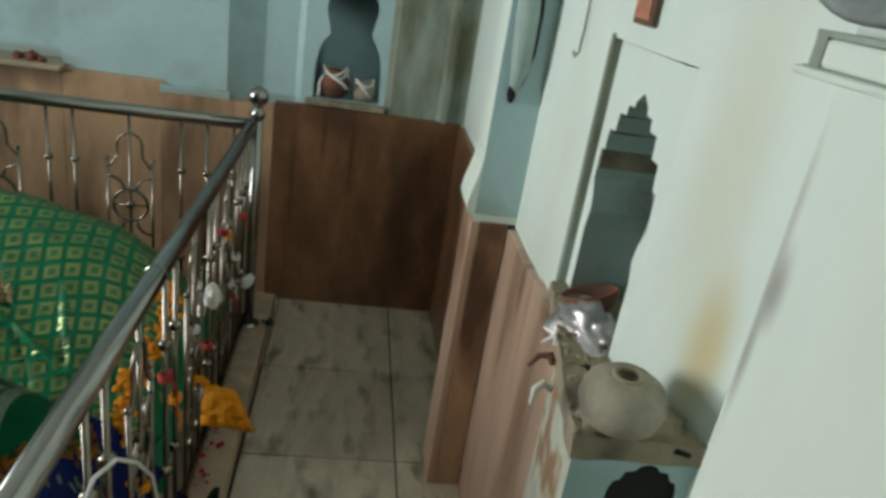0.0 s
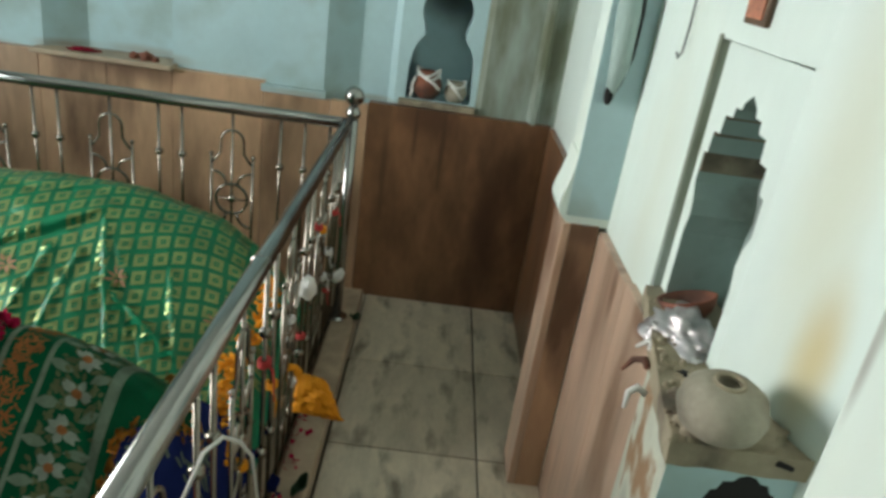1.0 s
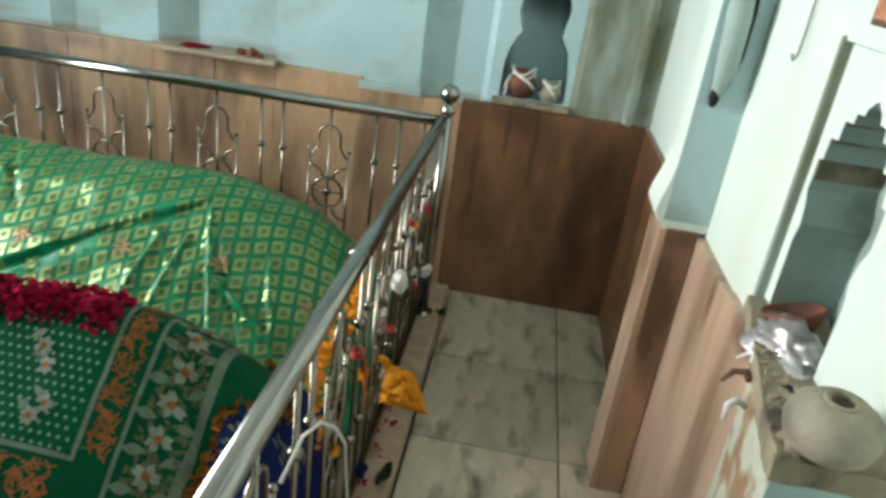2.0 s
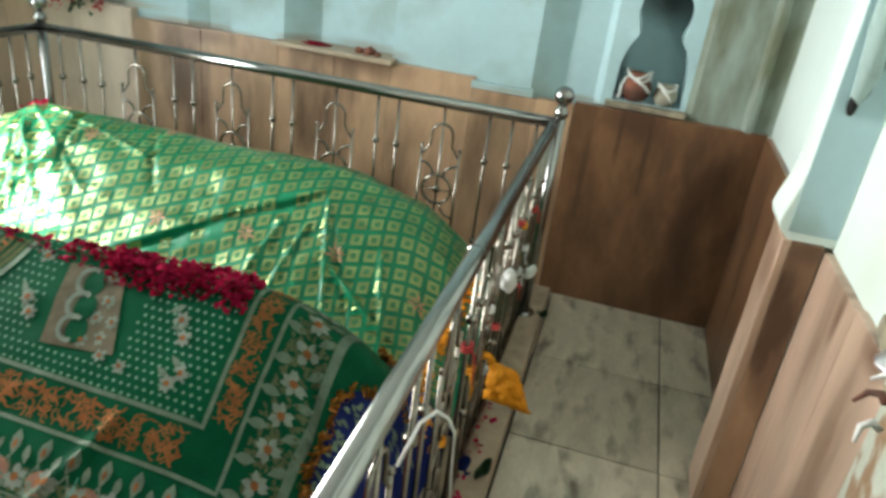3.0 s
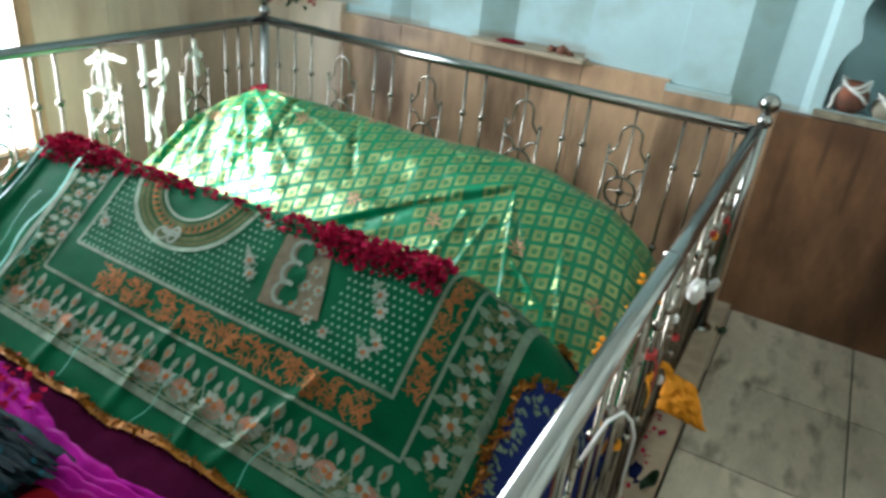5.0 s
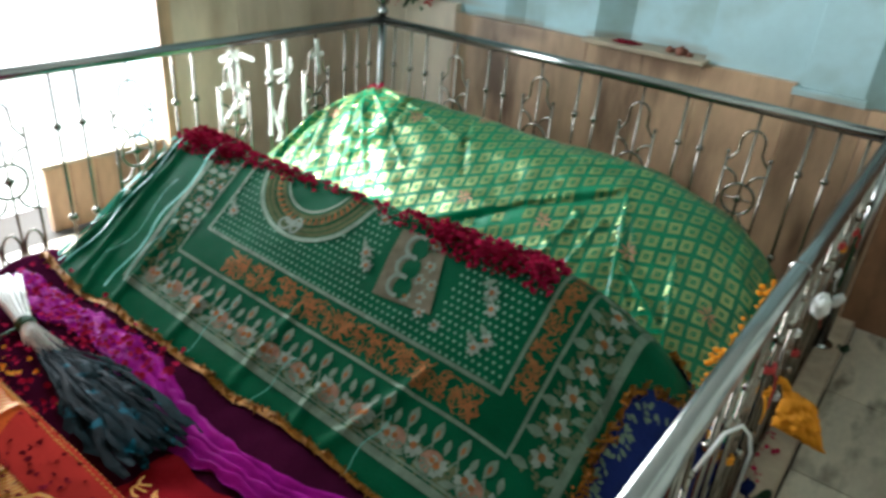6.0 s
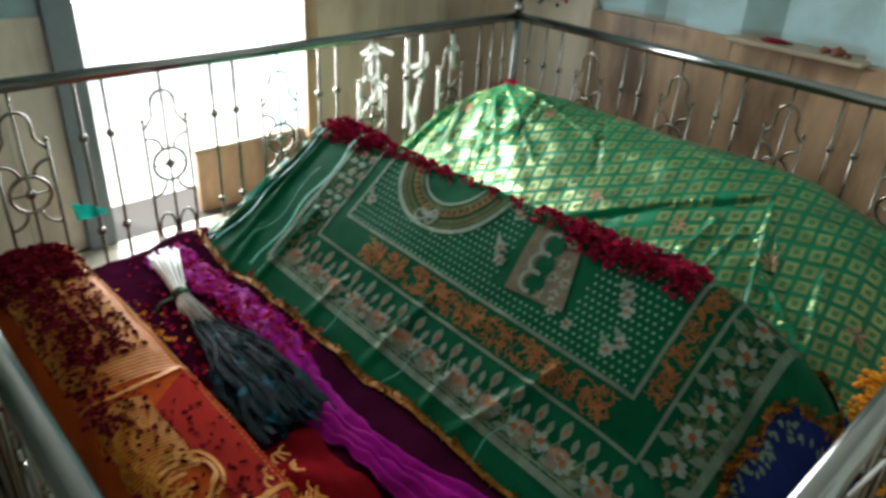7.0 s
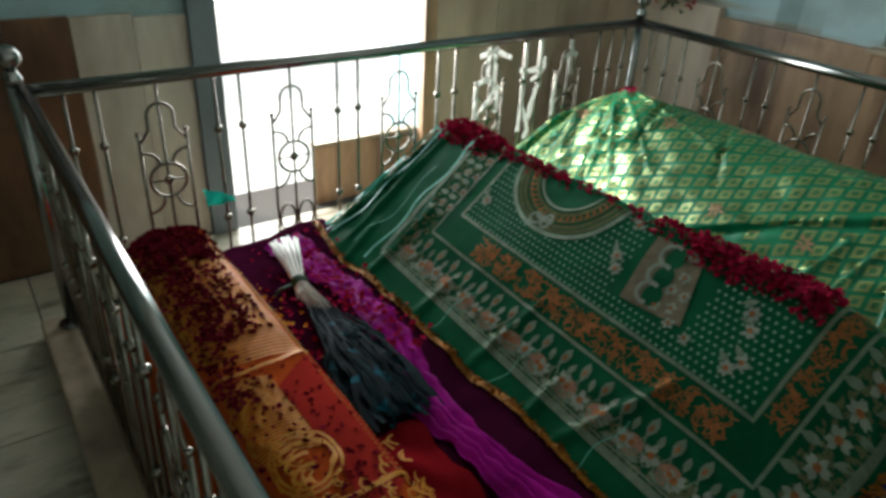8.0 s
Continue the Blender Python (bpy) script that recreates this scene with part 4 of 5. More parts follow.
for q in range(260):
    uu, vv = rnd.uniform(-1.655, -1.565), rnd.uniform(-0.2, 0.50)
    mid.patch(fill, turned((uu, vv), rnd.random() * 3.1, leaf_shape(rnd.uniform(0.012, 0.022), 0.009)), 0.0026)
under(grave_mid, tagged(part("salmon_flower", salmon, SALMON_THREAD, grave_mid, "salmon pink flower discs"), kind="stuff"))
under(grave_mid, tagged(part("border_filling", fill, OLIVE_THREAD, grave_mid, "fine olive stitching of the border"), kind="stuff"))
v = 0.36
while v > -0.35:
    bloom((-0.295, v), 0.028)
    mid.patch(leaves, turned((-0.335, v + 0.035), 1.6 + rnd.uniform(-0.3, 0.3), leaf_shape(0.05, 0.024)), 0.003)
    mid.patch(leaves, turned((-0.262, v + 0.03), 1.0 + rnd.uniform(-0.3, 0.3), leaf_shape(0.046, 0.022)), 0.003)
    v -= 0.072
for u in (-1.59, -1.635):
    v = 0.34
    while v > -0.25:
        mid.patch(leaves, turned((u, v), 1.57 + rnd.uniform(-0.3, 0.3), leaf_shape(0.042, 0.022)), 0.003)
        bloom((u + 0.028, v - 0.03), 0.018)
        v -= 0.066
# rosette arcs, gate shape and small sprays in the dotted field
arcs = bmesh.new()
for r, w in ((0.195, 0.014), (0.105, 0.008)):
    mid.line(leaves, [(-1.23 + r * 1.1 * math.cos(a), 0.026 + r * 0.95 * math.sin(a)) for a in [math.pi * q / 24 for q in range(25)]], w, 0.003)
for r in (0.122, 0.142, 0.162, 0.178):
    mid.line(arcs, [(-1.23 + r * 1.1 * math.cos(a), 0.026 + r * 0.95 * math.sin(a)) for a in [math.pi * q / 24 for q in range(25)]], 0.013, 0.0028)
for q in range(22):
    a = math.pi * (q + 0.5) / 22
    mid.line(hearts, [(-1.23 + 0.141 * math.cos(a), 0.026 + 0.122 * math.sin(a)), (-1.23 + 0.16 * math.cos(a + 0.05), 0.026 + 0.138 * math.sin(a + 0.05))], 0.006, 0.004)
gate_bm = bmesh.new()
gate = [[gate_bm.verts.new(mid.on(-0.895 + 0.025 * f + (0.143 + 0.035 * f) * e, 0.06 + 0.185 * f - (0.008 + 0.01 * f) * e, 0.0032)) for e in [w / 14 for w in range(15)]] for f in [w / 14 for w in range(15)]]
for ra, rb in zip(gate, gate[1:]):
    for w in range(14):
        gate_bm.faces.new((ra[w], ra[w + 1], rb[w + 1], rb[w]))
under(grave_mid, part("gate_motif", gate_bm, BEIGE_THREAD, grave_mid, "beige woven gate shape"))
arches, pale = bmesh.new(), bmesh.new()
for a0, b0 in ((-0.812, 0.09), (-0.806, 0.145), (-0.80, 0.198)):
    mid.patch(arches, [(a0 + 0.026 * math.cos(t), b0 + 0.030 * math.sin(t)) for t in [2 * math.pi * q / 14 for q in range(14)]], 0.0045)
for cu, cv, ru, rv in ((-1.258, 0.183, 0.020, 0.018), (-1.216, 0.176, 0.015, 0.024), (-1.228, 0.172, 0.034, 0.005)):
    mid.line(pale, [(cu + ru * math.cos(t), cv + rv * math.sin(t)) for t in [2 * math.pi * q / 16 for q in range(17)]], 0.008, 0.006)
under(grave_mid, tagged(part("gate_arch", arches, GREEN_VELVET, grave_mid, "dark scalloped arch of the gate shape"), kind="stuff"))
for a0, b0 in ((-0.825, 0.09), (-0.82, 0.145), (-0.815, 0.198)):
    mid.line(pale, [(a0 + 0.028 * math.cos(t), b0 + 0.028 * math.sin(t)) for t in [math.pi * (0.35 + 1.3 * q / 10) for q in range(11)]], 0.011, 0.006)
for a0, b0 in ((-0.775, 0.07), (-0.76, 0.12), (-0.77, 0.16), (-0.74, 0.20), (-0.78, 0.215), (-0.73, 0.16), (-0.72, 0.235), (-0.665, 0.245)):
    bloom((a0, b0), 0.017)
for a0, b0 in ((-0.575, 0.115), (-0.555, 0.15), (-0.525, 0.222), (-0.545, 0.25), (-0.95, 0.16), (-0.93, 0.19), (-1.46, 0.22), (-0.96, 0.06)):
    bloom((a0, b0), 0.020)
    mid.patch(leaves, turned((a0 - 0.02, b0 - 0.02), rnd.uniform(0, 3), leaf_shape(0.04, 0.016)), 0.003)
under(grave_mid, tagged(part("pale_arc", pale, PALE_THREAD, grave_mid, "pale scalloped arcs and ring emblem"), kind="stuff"))
under(grave_mid, tagged(part("leaf_motif", leaves, SILVER_THREAD, grave_mid, "silver leaves and arcs"), kind="stuff"))
under(grave_mid, tagged(part("flower_motif", blooms, PALE_THREAD, grave_mid, "silver embroidered flowers"), kind="stuff"))
under(grave_mid, tagged(part("flower_heart", hearts, ORANGE_THREAD, grave_mid, "orange flower hearts"), kind="stuff"))
under(grave_mid, tagged(part("rosette", arcs, OLIVE_THREAD, grave_mid, "olive rosette"), kind="stuff"))

glare = bpy.data.materials.new("bright_daylight")
glare.use_nodes = True
gn = glare.node_tree.nodes["Principled BSDF"]
gn.inputs["Base Color"].default_value = (0.8, 0.8, 0.78, 1)
gn.inputs["Emission Color"].default_value = (1.0, 0.99, 0.96, 1)
gn.inputs["Emission Strength"].default_value = 6.0
tagged(part("backdrop", block((-9.1, -6, -0.4), (-9.0, 9, 4.0)), glare), "glaring white daylight outside the doorway", "backdrop", kind="structure")

# ---- cloths and offerings inside the railing ----
# blue older cloth showing at the end of the middle grave, with a gold fringe
def hem_u(v):
    return -0.205 + 0.105 * math.exp(-((v + 0.05) / 0.11) ** 2) + 0.006 * math.sin(v * 40)


bm = bmesh.new()
g = [[bm.verts.new(mid.at(hem_u(v) + (-0.03 - hem_u(v)) * i / 12, v, 0.008)) for i in range(13)] for v in [-0.45 + 1.09 * j / 70 for j in range(71)]]
for ra, rb in zip(g, g[1:]):
    for i in range(12):
        bm.faces.new((ra[i], ra[i + 1], rb[i + 1], rb[i]))
blue = under(grave_mid, part("under_cloth", bm, BLUE_CLOTH, grave_mid, "navy blue cloth with silver lace", True))
fringe = bmesh.new()
for q in range(420):
    v = rnd.uniform(-0.40, 0.63)
    c = Vector(mid.at(hem_u(v) + rnd.gauss(0.002, 0.006), v, 0.012 + 0.006 * rnd.random()))
    m = Matrix.Translation(c) @ Euler((rnd.random() * 3, rnd.random() * 3, rnd.random() * 3)).to_matrix().to_4x4()
    fringe.faces.new([fringe.verts.new(m @ Vector(p)) for p in ((-0.011, -0.003, 0), (0.011, -0.003, 0.002), (0.011, 0.003, 0), (-0.011, 0.003, 0.002))])
under(blue, tagged(part("fringe", fringe, FRINGE, blue, "gold fringe", False), kind="stuff"))
lace = bmesh.new()
for q in range(170):
    v = -0.30 + 0.90 * rnd.random()
    mid.patch(lace, turned((hem_u(v) + rnd.uniform(0.015, 0.045), v + 0.01), rnd.random() * 3, leaf_shape(0.016, 0.009)), 0.011)
under(blue, tagged(part("lace", lace, SILVER_THREAD, blue, "silver lace"), kind="stuff"))

# net folds over the middle grave; pale strips paint their bright creases
net = bmesh.new()
for ua, ub, w in ((-1.86, -1.99, 0.016), (-1.90, -2.06, 0.020), (-1.83, -1.93, 0.008), (-1.95, -2.12, 0.024), (-1.66, -1.70, 0.008)):
    mid.line(net, [(ua + (ub - ua) * q / 12 + 0.01 * math.sin(q * 1.3 + ua * 40), 0.02 + 0.60 * q / 12) for q in range(13)], w, 0.018)
for ua, va, l, a0 in ((-1.74, 0.22, 0.40, 1.75), (-1.66, 0.30, 0.34, 1.6), (-1.24, 0.42, 0.22, 1.75), (-0.96, 0.48, 0.17, 1.8), (-0.64, 0.47, 0.18, 1.75)):
    pts = [(ua, va)]
    for q in range(10):
        ang = a0 + 0.35 * math.sin(q * 0.8 + ua * 31)
        pts.append((pts[-1][0] + l / 10 * math.cos(ang), min(0.65, pts[-1][1] + l / 10 * math.sin(ang))))
    mid.line(net, pts, 0.0022, 0.007)
under(grave_mid, tagged(part("net_fold_highlight", net, GREEN_NET, grave_mid, "pale green net folds, bright creases drawn as strips"), kind="stuff"))

# cloths spread between the graves
bed = Drape(-2.07, [(-0.30, -0.30, 0.345), (-0.22, -0.22, 0.35), (-0.1, -0.10, 0.335), (0, 0, 0.325), (0.12, 0.12, 0.32), (0.26, 0.26, 0.33)],
            [(-2.22, 0.15, 1), (-2.17, 0.85, 1), (-2.10, 1.0, 1), (-0.30, 1.0, 1), (-0.12, 0.9, 1), (-0.06, 0.2, 1)], 0.05, 0.026, 23.0)
spread = thing("spread_cloth", (-1.2, -2.07, 0.07), "layered plum and magenta cloths spread between the graves", "cloth")
under(spread, part("plum_cloth", bed.cloth(-2.22, -0.06, -0.30, 0.26, 130, 34), PLUM, spread, "dark plum velvet cloth", True))
bm = bmesh.new()
g = []
for i in range(261):
    u = -2.02 + 1.72 * i / 260
    c = -0.085 + 0.03 * math.sin(u * 5) + 0.02 * (u + 1.2)
    loose_end = max(0.0, min(1.0, (-1.0 - u) * 2.5))
    row = []
    for j in range(31):
        f = j / 5 - 3
        pleat = 0.020 * abs(math.sin(f * 2.1 + u * 3.0)) * (1 - 0.5 * loose_end)
        crumple_h = 0.028 * abs(noise.noise(Vector((u * 16, f * 1.6, 3.0)))) + 0.010 * abs(noise.noise(Vector((u * 50, f * 4.5, 7.0))))
        row.append(bm.verts.new(bed.at(u, c + (0.052 + 0.012 * math.sin(u * 9)) * (j / 15 - 1) + 0.012 * noise.noise(Vector((u * 14, 2.0, f * 0.6))), 0.006 + pleat + crumple_h * (0.25 + 0.75 * loose_end))))
    g.append(row)
for i in range(260):
    for j in range(30):
        bm.faces.new((g[i][j], g[i + 1][j], g[i + 1][j + 1], g[i][j + 1]))
under(spread, part("magenta_cloth", bm, MAGENTA, spread, "crumpled magenta satin", True))
bm = bmesh.new()
g = [[bm.verts.new(bed.at(-1.02 + 0.86 * i / 40, 0.0 + 0.19 * j / 10, 0.012 + 0.010 * math.sin(i * 0.7 + j))) for j in range(11)] for i in range(41)]
for i in range(40):
    for j in range(10):
        bm.faces.new((g[i][j], g[i + 1][j], g[i + 1][j + 1], g[i][j + 1]))
under(spread, part("red_cloth", bm, CRIMSON, spread, "dark crimson cloth", True))
bm = bmesh.new()
bed.line(bm, [(-2.05, -0.222), (-1.9, -0.214), (-1.2, -0.212), (-0.4, -0.215), (-0.2, -0.22)], 0.020, 0.012)
for q in range(520):
    c = Vector(bed.at(rnd.uniform(-2.05, -0.25), -0.213 + rnd.gauss(0, 0.006), 0.012 + 0.006 * rnd.random()))
    m = Matrix.Translation(c) @ Euler((rnd.random() * 3, rnd.random() * 3, rnd.random() * 3)).to_matrix().to_4x4()
    bm.faces.new([bm.verts.new(m @ Vector(p)) for p in ((-0.008, -0.0022, 0), (0.008, -0.0022, 0.002), (0.008, 0.0022, 0), (-0.008, 0.0022, 0.002))])
under(spread, tagged(part("gold_fringe", bm, FRINGE, spread, "amber gold fringe"), kind="stuff"))
bm = bmesh.new()
for q in range(90):
    u, v = rnd.uniform(-0.98, -0.25), rnd.uniform(0.06, 0.17)
    bed.line(bm, [(u + 0.02 * math.cos(a), v + 0.015 * math.sin(a)) for a in [rnd.random() + 0.5 * w for w in range(6)]], 0.005, 0.028)
under(spread, tagged(part("gold_embroidery", bm, AMBER_THREAD, spread, "gold embroidery on the red cloth"), kind="stuff"))

# nearest grave: orange and red cloth with amber ribs
front = Drape(-2.40, [(-0.42, -0.17, 0.16), (-0.26, -0.155, 0.33), (-0.135, -0.122, 0.545), (-0.11, -0.105, 0.570), (-0.05, -0.05, 0.580), (0, 0, 0.585), (0.08, 0.08, 0.577), (0.13, 0.115, 0.55), (0.30, 0.150, 0.38), (0.55, 0.165, 0.13)],
              [(-1.98, 0.1, 0.98), (-1.92, 0.72, 0.99), (-1.86, 0.98, 1.0), (-1.75, 1.0, 1.0), (-0.35, 1.0, 1.0), (-0.24, 0.9, 1), (-0.15, 0.2, 0.95)], 0.10, 0.010, 31.0)
grave_front = thing("draped_grave", (-1.1, -2.40, 0.07), "low grave under an orange cloth strewn with dark rose petals", "grave", "draped graves")
under(grave_front, part("cloth", front.cloth(-1.98, -0.15, -0.42, 0.55, 150, 70), ORANGE_CLOTH, grave_front, "orange cloth", True))
bm = bmesh.new()
g = [[bm.verts.new(front.at(-1.12 + 0.42 * i / 20 + 0.10 * (j / 8), -0.125 + 0.125 * j / 8, 0.004)) for j in range(9)] for i in range(21)]
for i in range(20):
    for j in range(8):
        bm.faces.new((g[i][j], g[i + 1][j], g[i + 1][j + 1], g[i][j + 1]))
under(grave_front, part("red_panel", bm, RED_CLOTH, grave_front, "plain red panel", True))
ribs = bmesh.new()
u = -1.84
while u < -0.3:
    front.line(ribs, [(u, -0.128), (u - 0.006, -0.098)], 0.008, 0.005)
    u += 0.0145
for q in range(44):
    u = -1.66 + 0.0122 * q
    front.line(ribs, [(u + 0.012, -0.096), (u + 0.006, -0.03), (u, 0.03), (u - 0.022, 0.075), (u - 0.06, 0.108), (u - 0.11, 0.13)], 0.0055, 0.003)
for q in range(26):
    u = -1.08 + 0.0095 * q
    front.line(ribs, [(u + 0.02, 0.0), (u, 0.05), (u - 0.01, 0.12)], 0.005, 0.003)
for q in range(9):
    front.line(ribs, [(-1.60 - 0.012 * q, -0.09), (-1.57 - 0.014 * q, 0.0), (-1.59 - 0.012 * q, 0.10)], 0.006, 0.005)
front.line(ribs, [(-1.12, -0.12), (-1.10, -0.03), (-1.10, 0.05), (-1.13, 0.13)], 0.010, 0.007)
front.line(ribs, [(-0.70, -0.12), (-0.68, 0.0), (-0.70, 0.12)], 0.012, 0.007)
for r in (0.062, 0.052):
    front.line(ribs, [(-0.80 + r * 1.25 * math.cos(a), 0.045 + r * math.sin(a)) for a in [2 * math.pi * q / 28 for q in range(29)]], 0.007, 0.008)
for a0 in (-0.83, -0.80, -0.77):
    front.line(ribs, [(a0 + 0.018 * math.cos(a), 0.045 + 0.032 * math.sin(a)) for a in [0.6 + 0.4 * q for q in range(9)]], 0.010, 0.008)
for q in range(190):
    u, v = rnd.uniform(-1.0, -0.25), rnd.uniform(-0.12, 0.12)
    if u < -0.74 and v < 0.02:
        continue
    front.line(ribs, [(u + 0.016 * math.cos(a), v + 0.012 * math.sin(a)) for a in [rnd.random() + 0.6 * w for w in range(6)]], 0.005, 0.007)
under(grave_front, tagged(part("amber_ribs", ribs, AMBER_THREAD, grave_front, "amber gold embroidery ribs"), kind="stuff"))


# loose petals
def strew(drape, n, u0, u1, v0, v1, heap, ends=0.0):
    out = []
    for _ in range(n):
        u, v = rnd.uniform(u0, u1), rnd.gauss((v0 + v1) / 2, (v1 - v0) / 4)
        v = max(v0, min(v1, v)) + 0.012 * noise.noise(Vector((u * 20, 5.0, 0)))
        f = 1 - abs(2 * (v - v0) / (v1 - v0) - 1)
        out.append(drape.at(u, v, 0.004 + heap * max(0, f) * rnd.random()))
    return out


ridge = strew(mid, 880, -0.80, -0.44, -0.05, 0.068, 0.035) + strew(mid, 130, -0.93, -0.78, -0.05, 0.045, 0.018) + strew(mid, 70, -1.28, -0.92, -0.04, 0.035, 0.006)
ridge += strew(mid, 260, -1.62, -1.28, -0.05, 0.05, 0.014) + strew(mid, 800, -1.88, -1.6, -0.06, 0.075, 0.034)
petals("rose_petals", ridge, PETAL, 0.017, None, "heap of crimson rose petals along the grave's ridge", "petals")
dark = strew(front, 2000, -1.90, -1.60, -0.11, 0.14, 0.018) + strew(front, 900, -1.60, -1.22, -0.07, 0.13, 0.008) + strew(front, 160, -1.22, -1.0, 0.02, 0.14, 0.005) + strew(front, 120, -1.12, -0.75, -0.12, 0.12, 0.004) + strew(front, 420, -0.75, -0.25, -0.12, 0.12, 0.006)
petals("rose_petals", dark, PETAL_DARK, 0.014, None, "dried dark rose petals strewn on the orange cloth", "petals")
loose = [bed.at(rnd.uniform(-2.0, -1.2), rnd.gauss(-0.08, 0.05), 0.045) for _ in range(300)] + [bed.at(rnd.uniform(-1.75, -1.35), rnd.gauss(0.08, 0.04), 0.02) for _ in range(60)]
petals("rose_petals", loose, PETAL, 0.018, None, "red rose petals scattered over the magenta cloth", "petals")
scraps = [bed.at(rnd.gauss(-1.62, 0.10), rnd.gauss(0.10, 0.03), 0.02 + 0.02 * rnd.random()) for _ in range(46)]
petals("marigold_petals", scraps, SAFFRON, 0.016, None, "yellow marigold petals scattered beside the feather whisk", "petals")
few = [back.at(rnd.uniform(-1.95, -1.82), rnd.gauss(0.0, 0.015), 0.012) for _ in range(16)]
petals("rose_petals", few, PETAL, 0.022, None, "a few crimson petals on the green brocade", "petals")
kerb_bits = [(rnd.gauss(0.02, 0.03), rnd.uniform(-1.25, -0.6), 0.093 + 0.01 * rnd.random()) for _ in range(46)]
petals("rose_petals", kerb_bits, PETAL, 0.018, None, "crushed red petals lying on the stone kerb", "petals")

# marigold garland between the green grave and the rail
mg = bmesh.new()
for q in range(260):
    f = q / 260
    y = -0.66 - 0.62 * f
    p = Vector((-0.115 + 0.02 * math.sin(f * 9), y, 0.56 - 0.20 * f + 0.02 * math.sin(f * 13)))
    p += Vector((rnd.gauss(0, 0.014), rnd.gauss(0, 0.012), rnd.gauss(0, 0.014)))
    s = rnd.uniform(0.006, 0.012)
    ball(mg, p, s, 1, 1, 0.7, 5)
mg = part("marigold_garland", mg, SAFFRON, None)
tagged(mg, "orange marigold garland lying at the end of the green grave", "garland", kind="stuff")

# peacock-feather whisk with white quills
whisk = thing("feather_whisk", (-1.69, -2.055, 0.345), "peacock-feather whisk with white quills tied by a green cord", "whisk")
TIE = Vector((-1.69, -2.058, 0.372))
for q in range(60):
    a, r = rnd.random() * 6.283, rnd.random() ** 0.5
    tip = Vector((-1.90 + rnd.uniform(-0.03, 0.02), -2.015 + 0.05 * r * math.cos(a), 0.40 + 0.022 * r * math.sin(a)))
    mid_p = TIE + Vector((0, 0.016 * r * math.cos(a), 0.014 * r * math.sin(a)))
    end = Vector((-1.54 + rnd.uniform(-0.07, 0.06), -2.070 + 0.036 * r * math.cos(a), 0.374 + 0.014 * r * math.sin(a)))
    q1 = bmesh.new()
    tube(q1, [tip, (tip + mid_p) / 2 + Vector((0, 0, 0.006)), mid_p, end], [0.0035, 0.0032, 0.003, 0.0008], 5)
    under(whisk, part("quill", q1, QUILL, whisk, "", True))
for q in range(130):
    a = rnd.uniform(-1, 1)
    st = Vector((-1.50 + rnd.uniform(-0.06, 0.06), -2.07 + 0.03 * a, 0.365 + rnd.uniform(-0.012, 0.014)))
    en = Vector((-1.08 + rnd.uniform(-0.22, 0.10), -2.075 + 0.080 * a + rnd.uniform(-0.03, 0.03), 0.352 + rnd.uniform(-0.01, 0.028)))
    n = 9
    spine = [st.lerp(en, k / n) + Vector((0.03 * (k / n) * noise.noise(Vector((k * 0.5, q * 3.1, 2))), 0.045 * (k / n) * noise.noise(Vector((k * 0.45, q * 3.1, 0))) + 0.004 * math.sin(k + q), 0.012 * math.sin(math.pi * k / n) + 0.014 * (k / n) * noise.noise(Vector((k * 0.6, q * 3.1, 7))))) for k in range(n + 1)]
    fat = rnd.uniform(0.006, 0.018)
    wide = [0.002 + fat * (k / n) * (1.0 if k < n else 0.3) for k in range(n + 1)]
    rows = []
    q2 = bmesh.new()
    for k, p in enumerate(spine):
        sd = Vector((0.25, 1, rnd.uniform(-0.5, 0.5))).normalized() * wide[k] * rnd.uniform(0.6, 1.2)
        rows.append((q2.verts.new(p - sd), q2.verts.new(p + Vector((0, 0, 0.003))), q2.verts.new(p + sd)))
    for ra, rb in zip(rows, rows[1:]):
        q2.faces.new((ra[0], ra[1], rb[1], rb[0]))
        q2.faces.new((ra[1], ra[2], rb[2], rb[1]))
    under(whisk, part("feather", q2, FEATHER, whisk, "", True))
cord = bmesh.new()
for k in range(3):
    tube(cord, [TIE + Vector((0.010 * (k - 1), 0.021 * math.cos(a), 0.019 * math.sin(a))) for a in [2 * math.pi * w / 14 for w in range(14)]], 0.005, 6, True)
tube(cord, [TIE + Vector((0, -0.02, 0)), TIE + Vector((-0.01, -0.06, -0.012)), TIE + Vector((0.01, -0.09, -0.02))], 0.004, 6)
under(whisk, part("cord", cord, LEAF, whisk, "dark green cord", True))


# ---- things tied to the railing and left on the kerb ----
def crumple(name, at, size, turn, mat, label, category, seed, amount=0.35, seg=26):
    bm = ball(bmesh.new(), (0, 0, 0), 1.0, seg=seg)
    for v in bm.verts:
        n = noise.noise(v.co * 1.6 + Vector((seed, 0, 0))) + 0.5 * noise.noise(v.co * 3.7 + Vector((0, seed, 0)))
        v.co *= 1 + amount * n
        v.co = Vector((v.co.x * size[0], v.co.y * size[1], max(-size[2], v.co.z * size[2])))
    ob = part(name, bm, mat, None, smooth=True)
    ob.matrix_basis = pose(*at, *turn)
    return tagged(ob, label, category)


crumple("knotted_cloth", (0.030, -0.815, 0.638), (0.022, 0.030, 0.040), (20, 0, 0), WHITE_CLOTH, "white cloth knot tied to the steel railing", "cloth knot", 2.0, 0.2)
crumple("knotted_cloth", (0.025, -0.10, 0.33), (0.018, 0.022, 0.030), (0, 30, 0), WHITE_CLOTH, "grubby pale cloth knot tied near the railing's corner", "cloth knot", 5.0, 0.4)
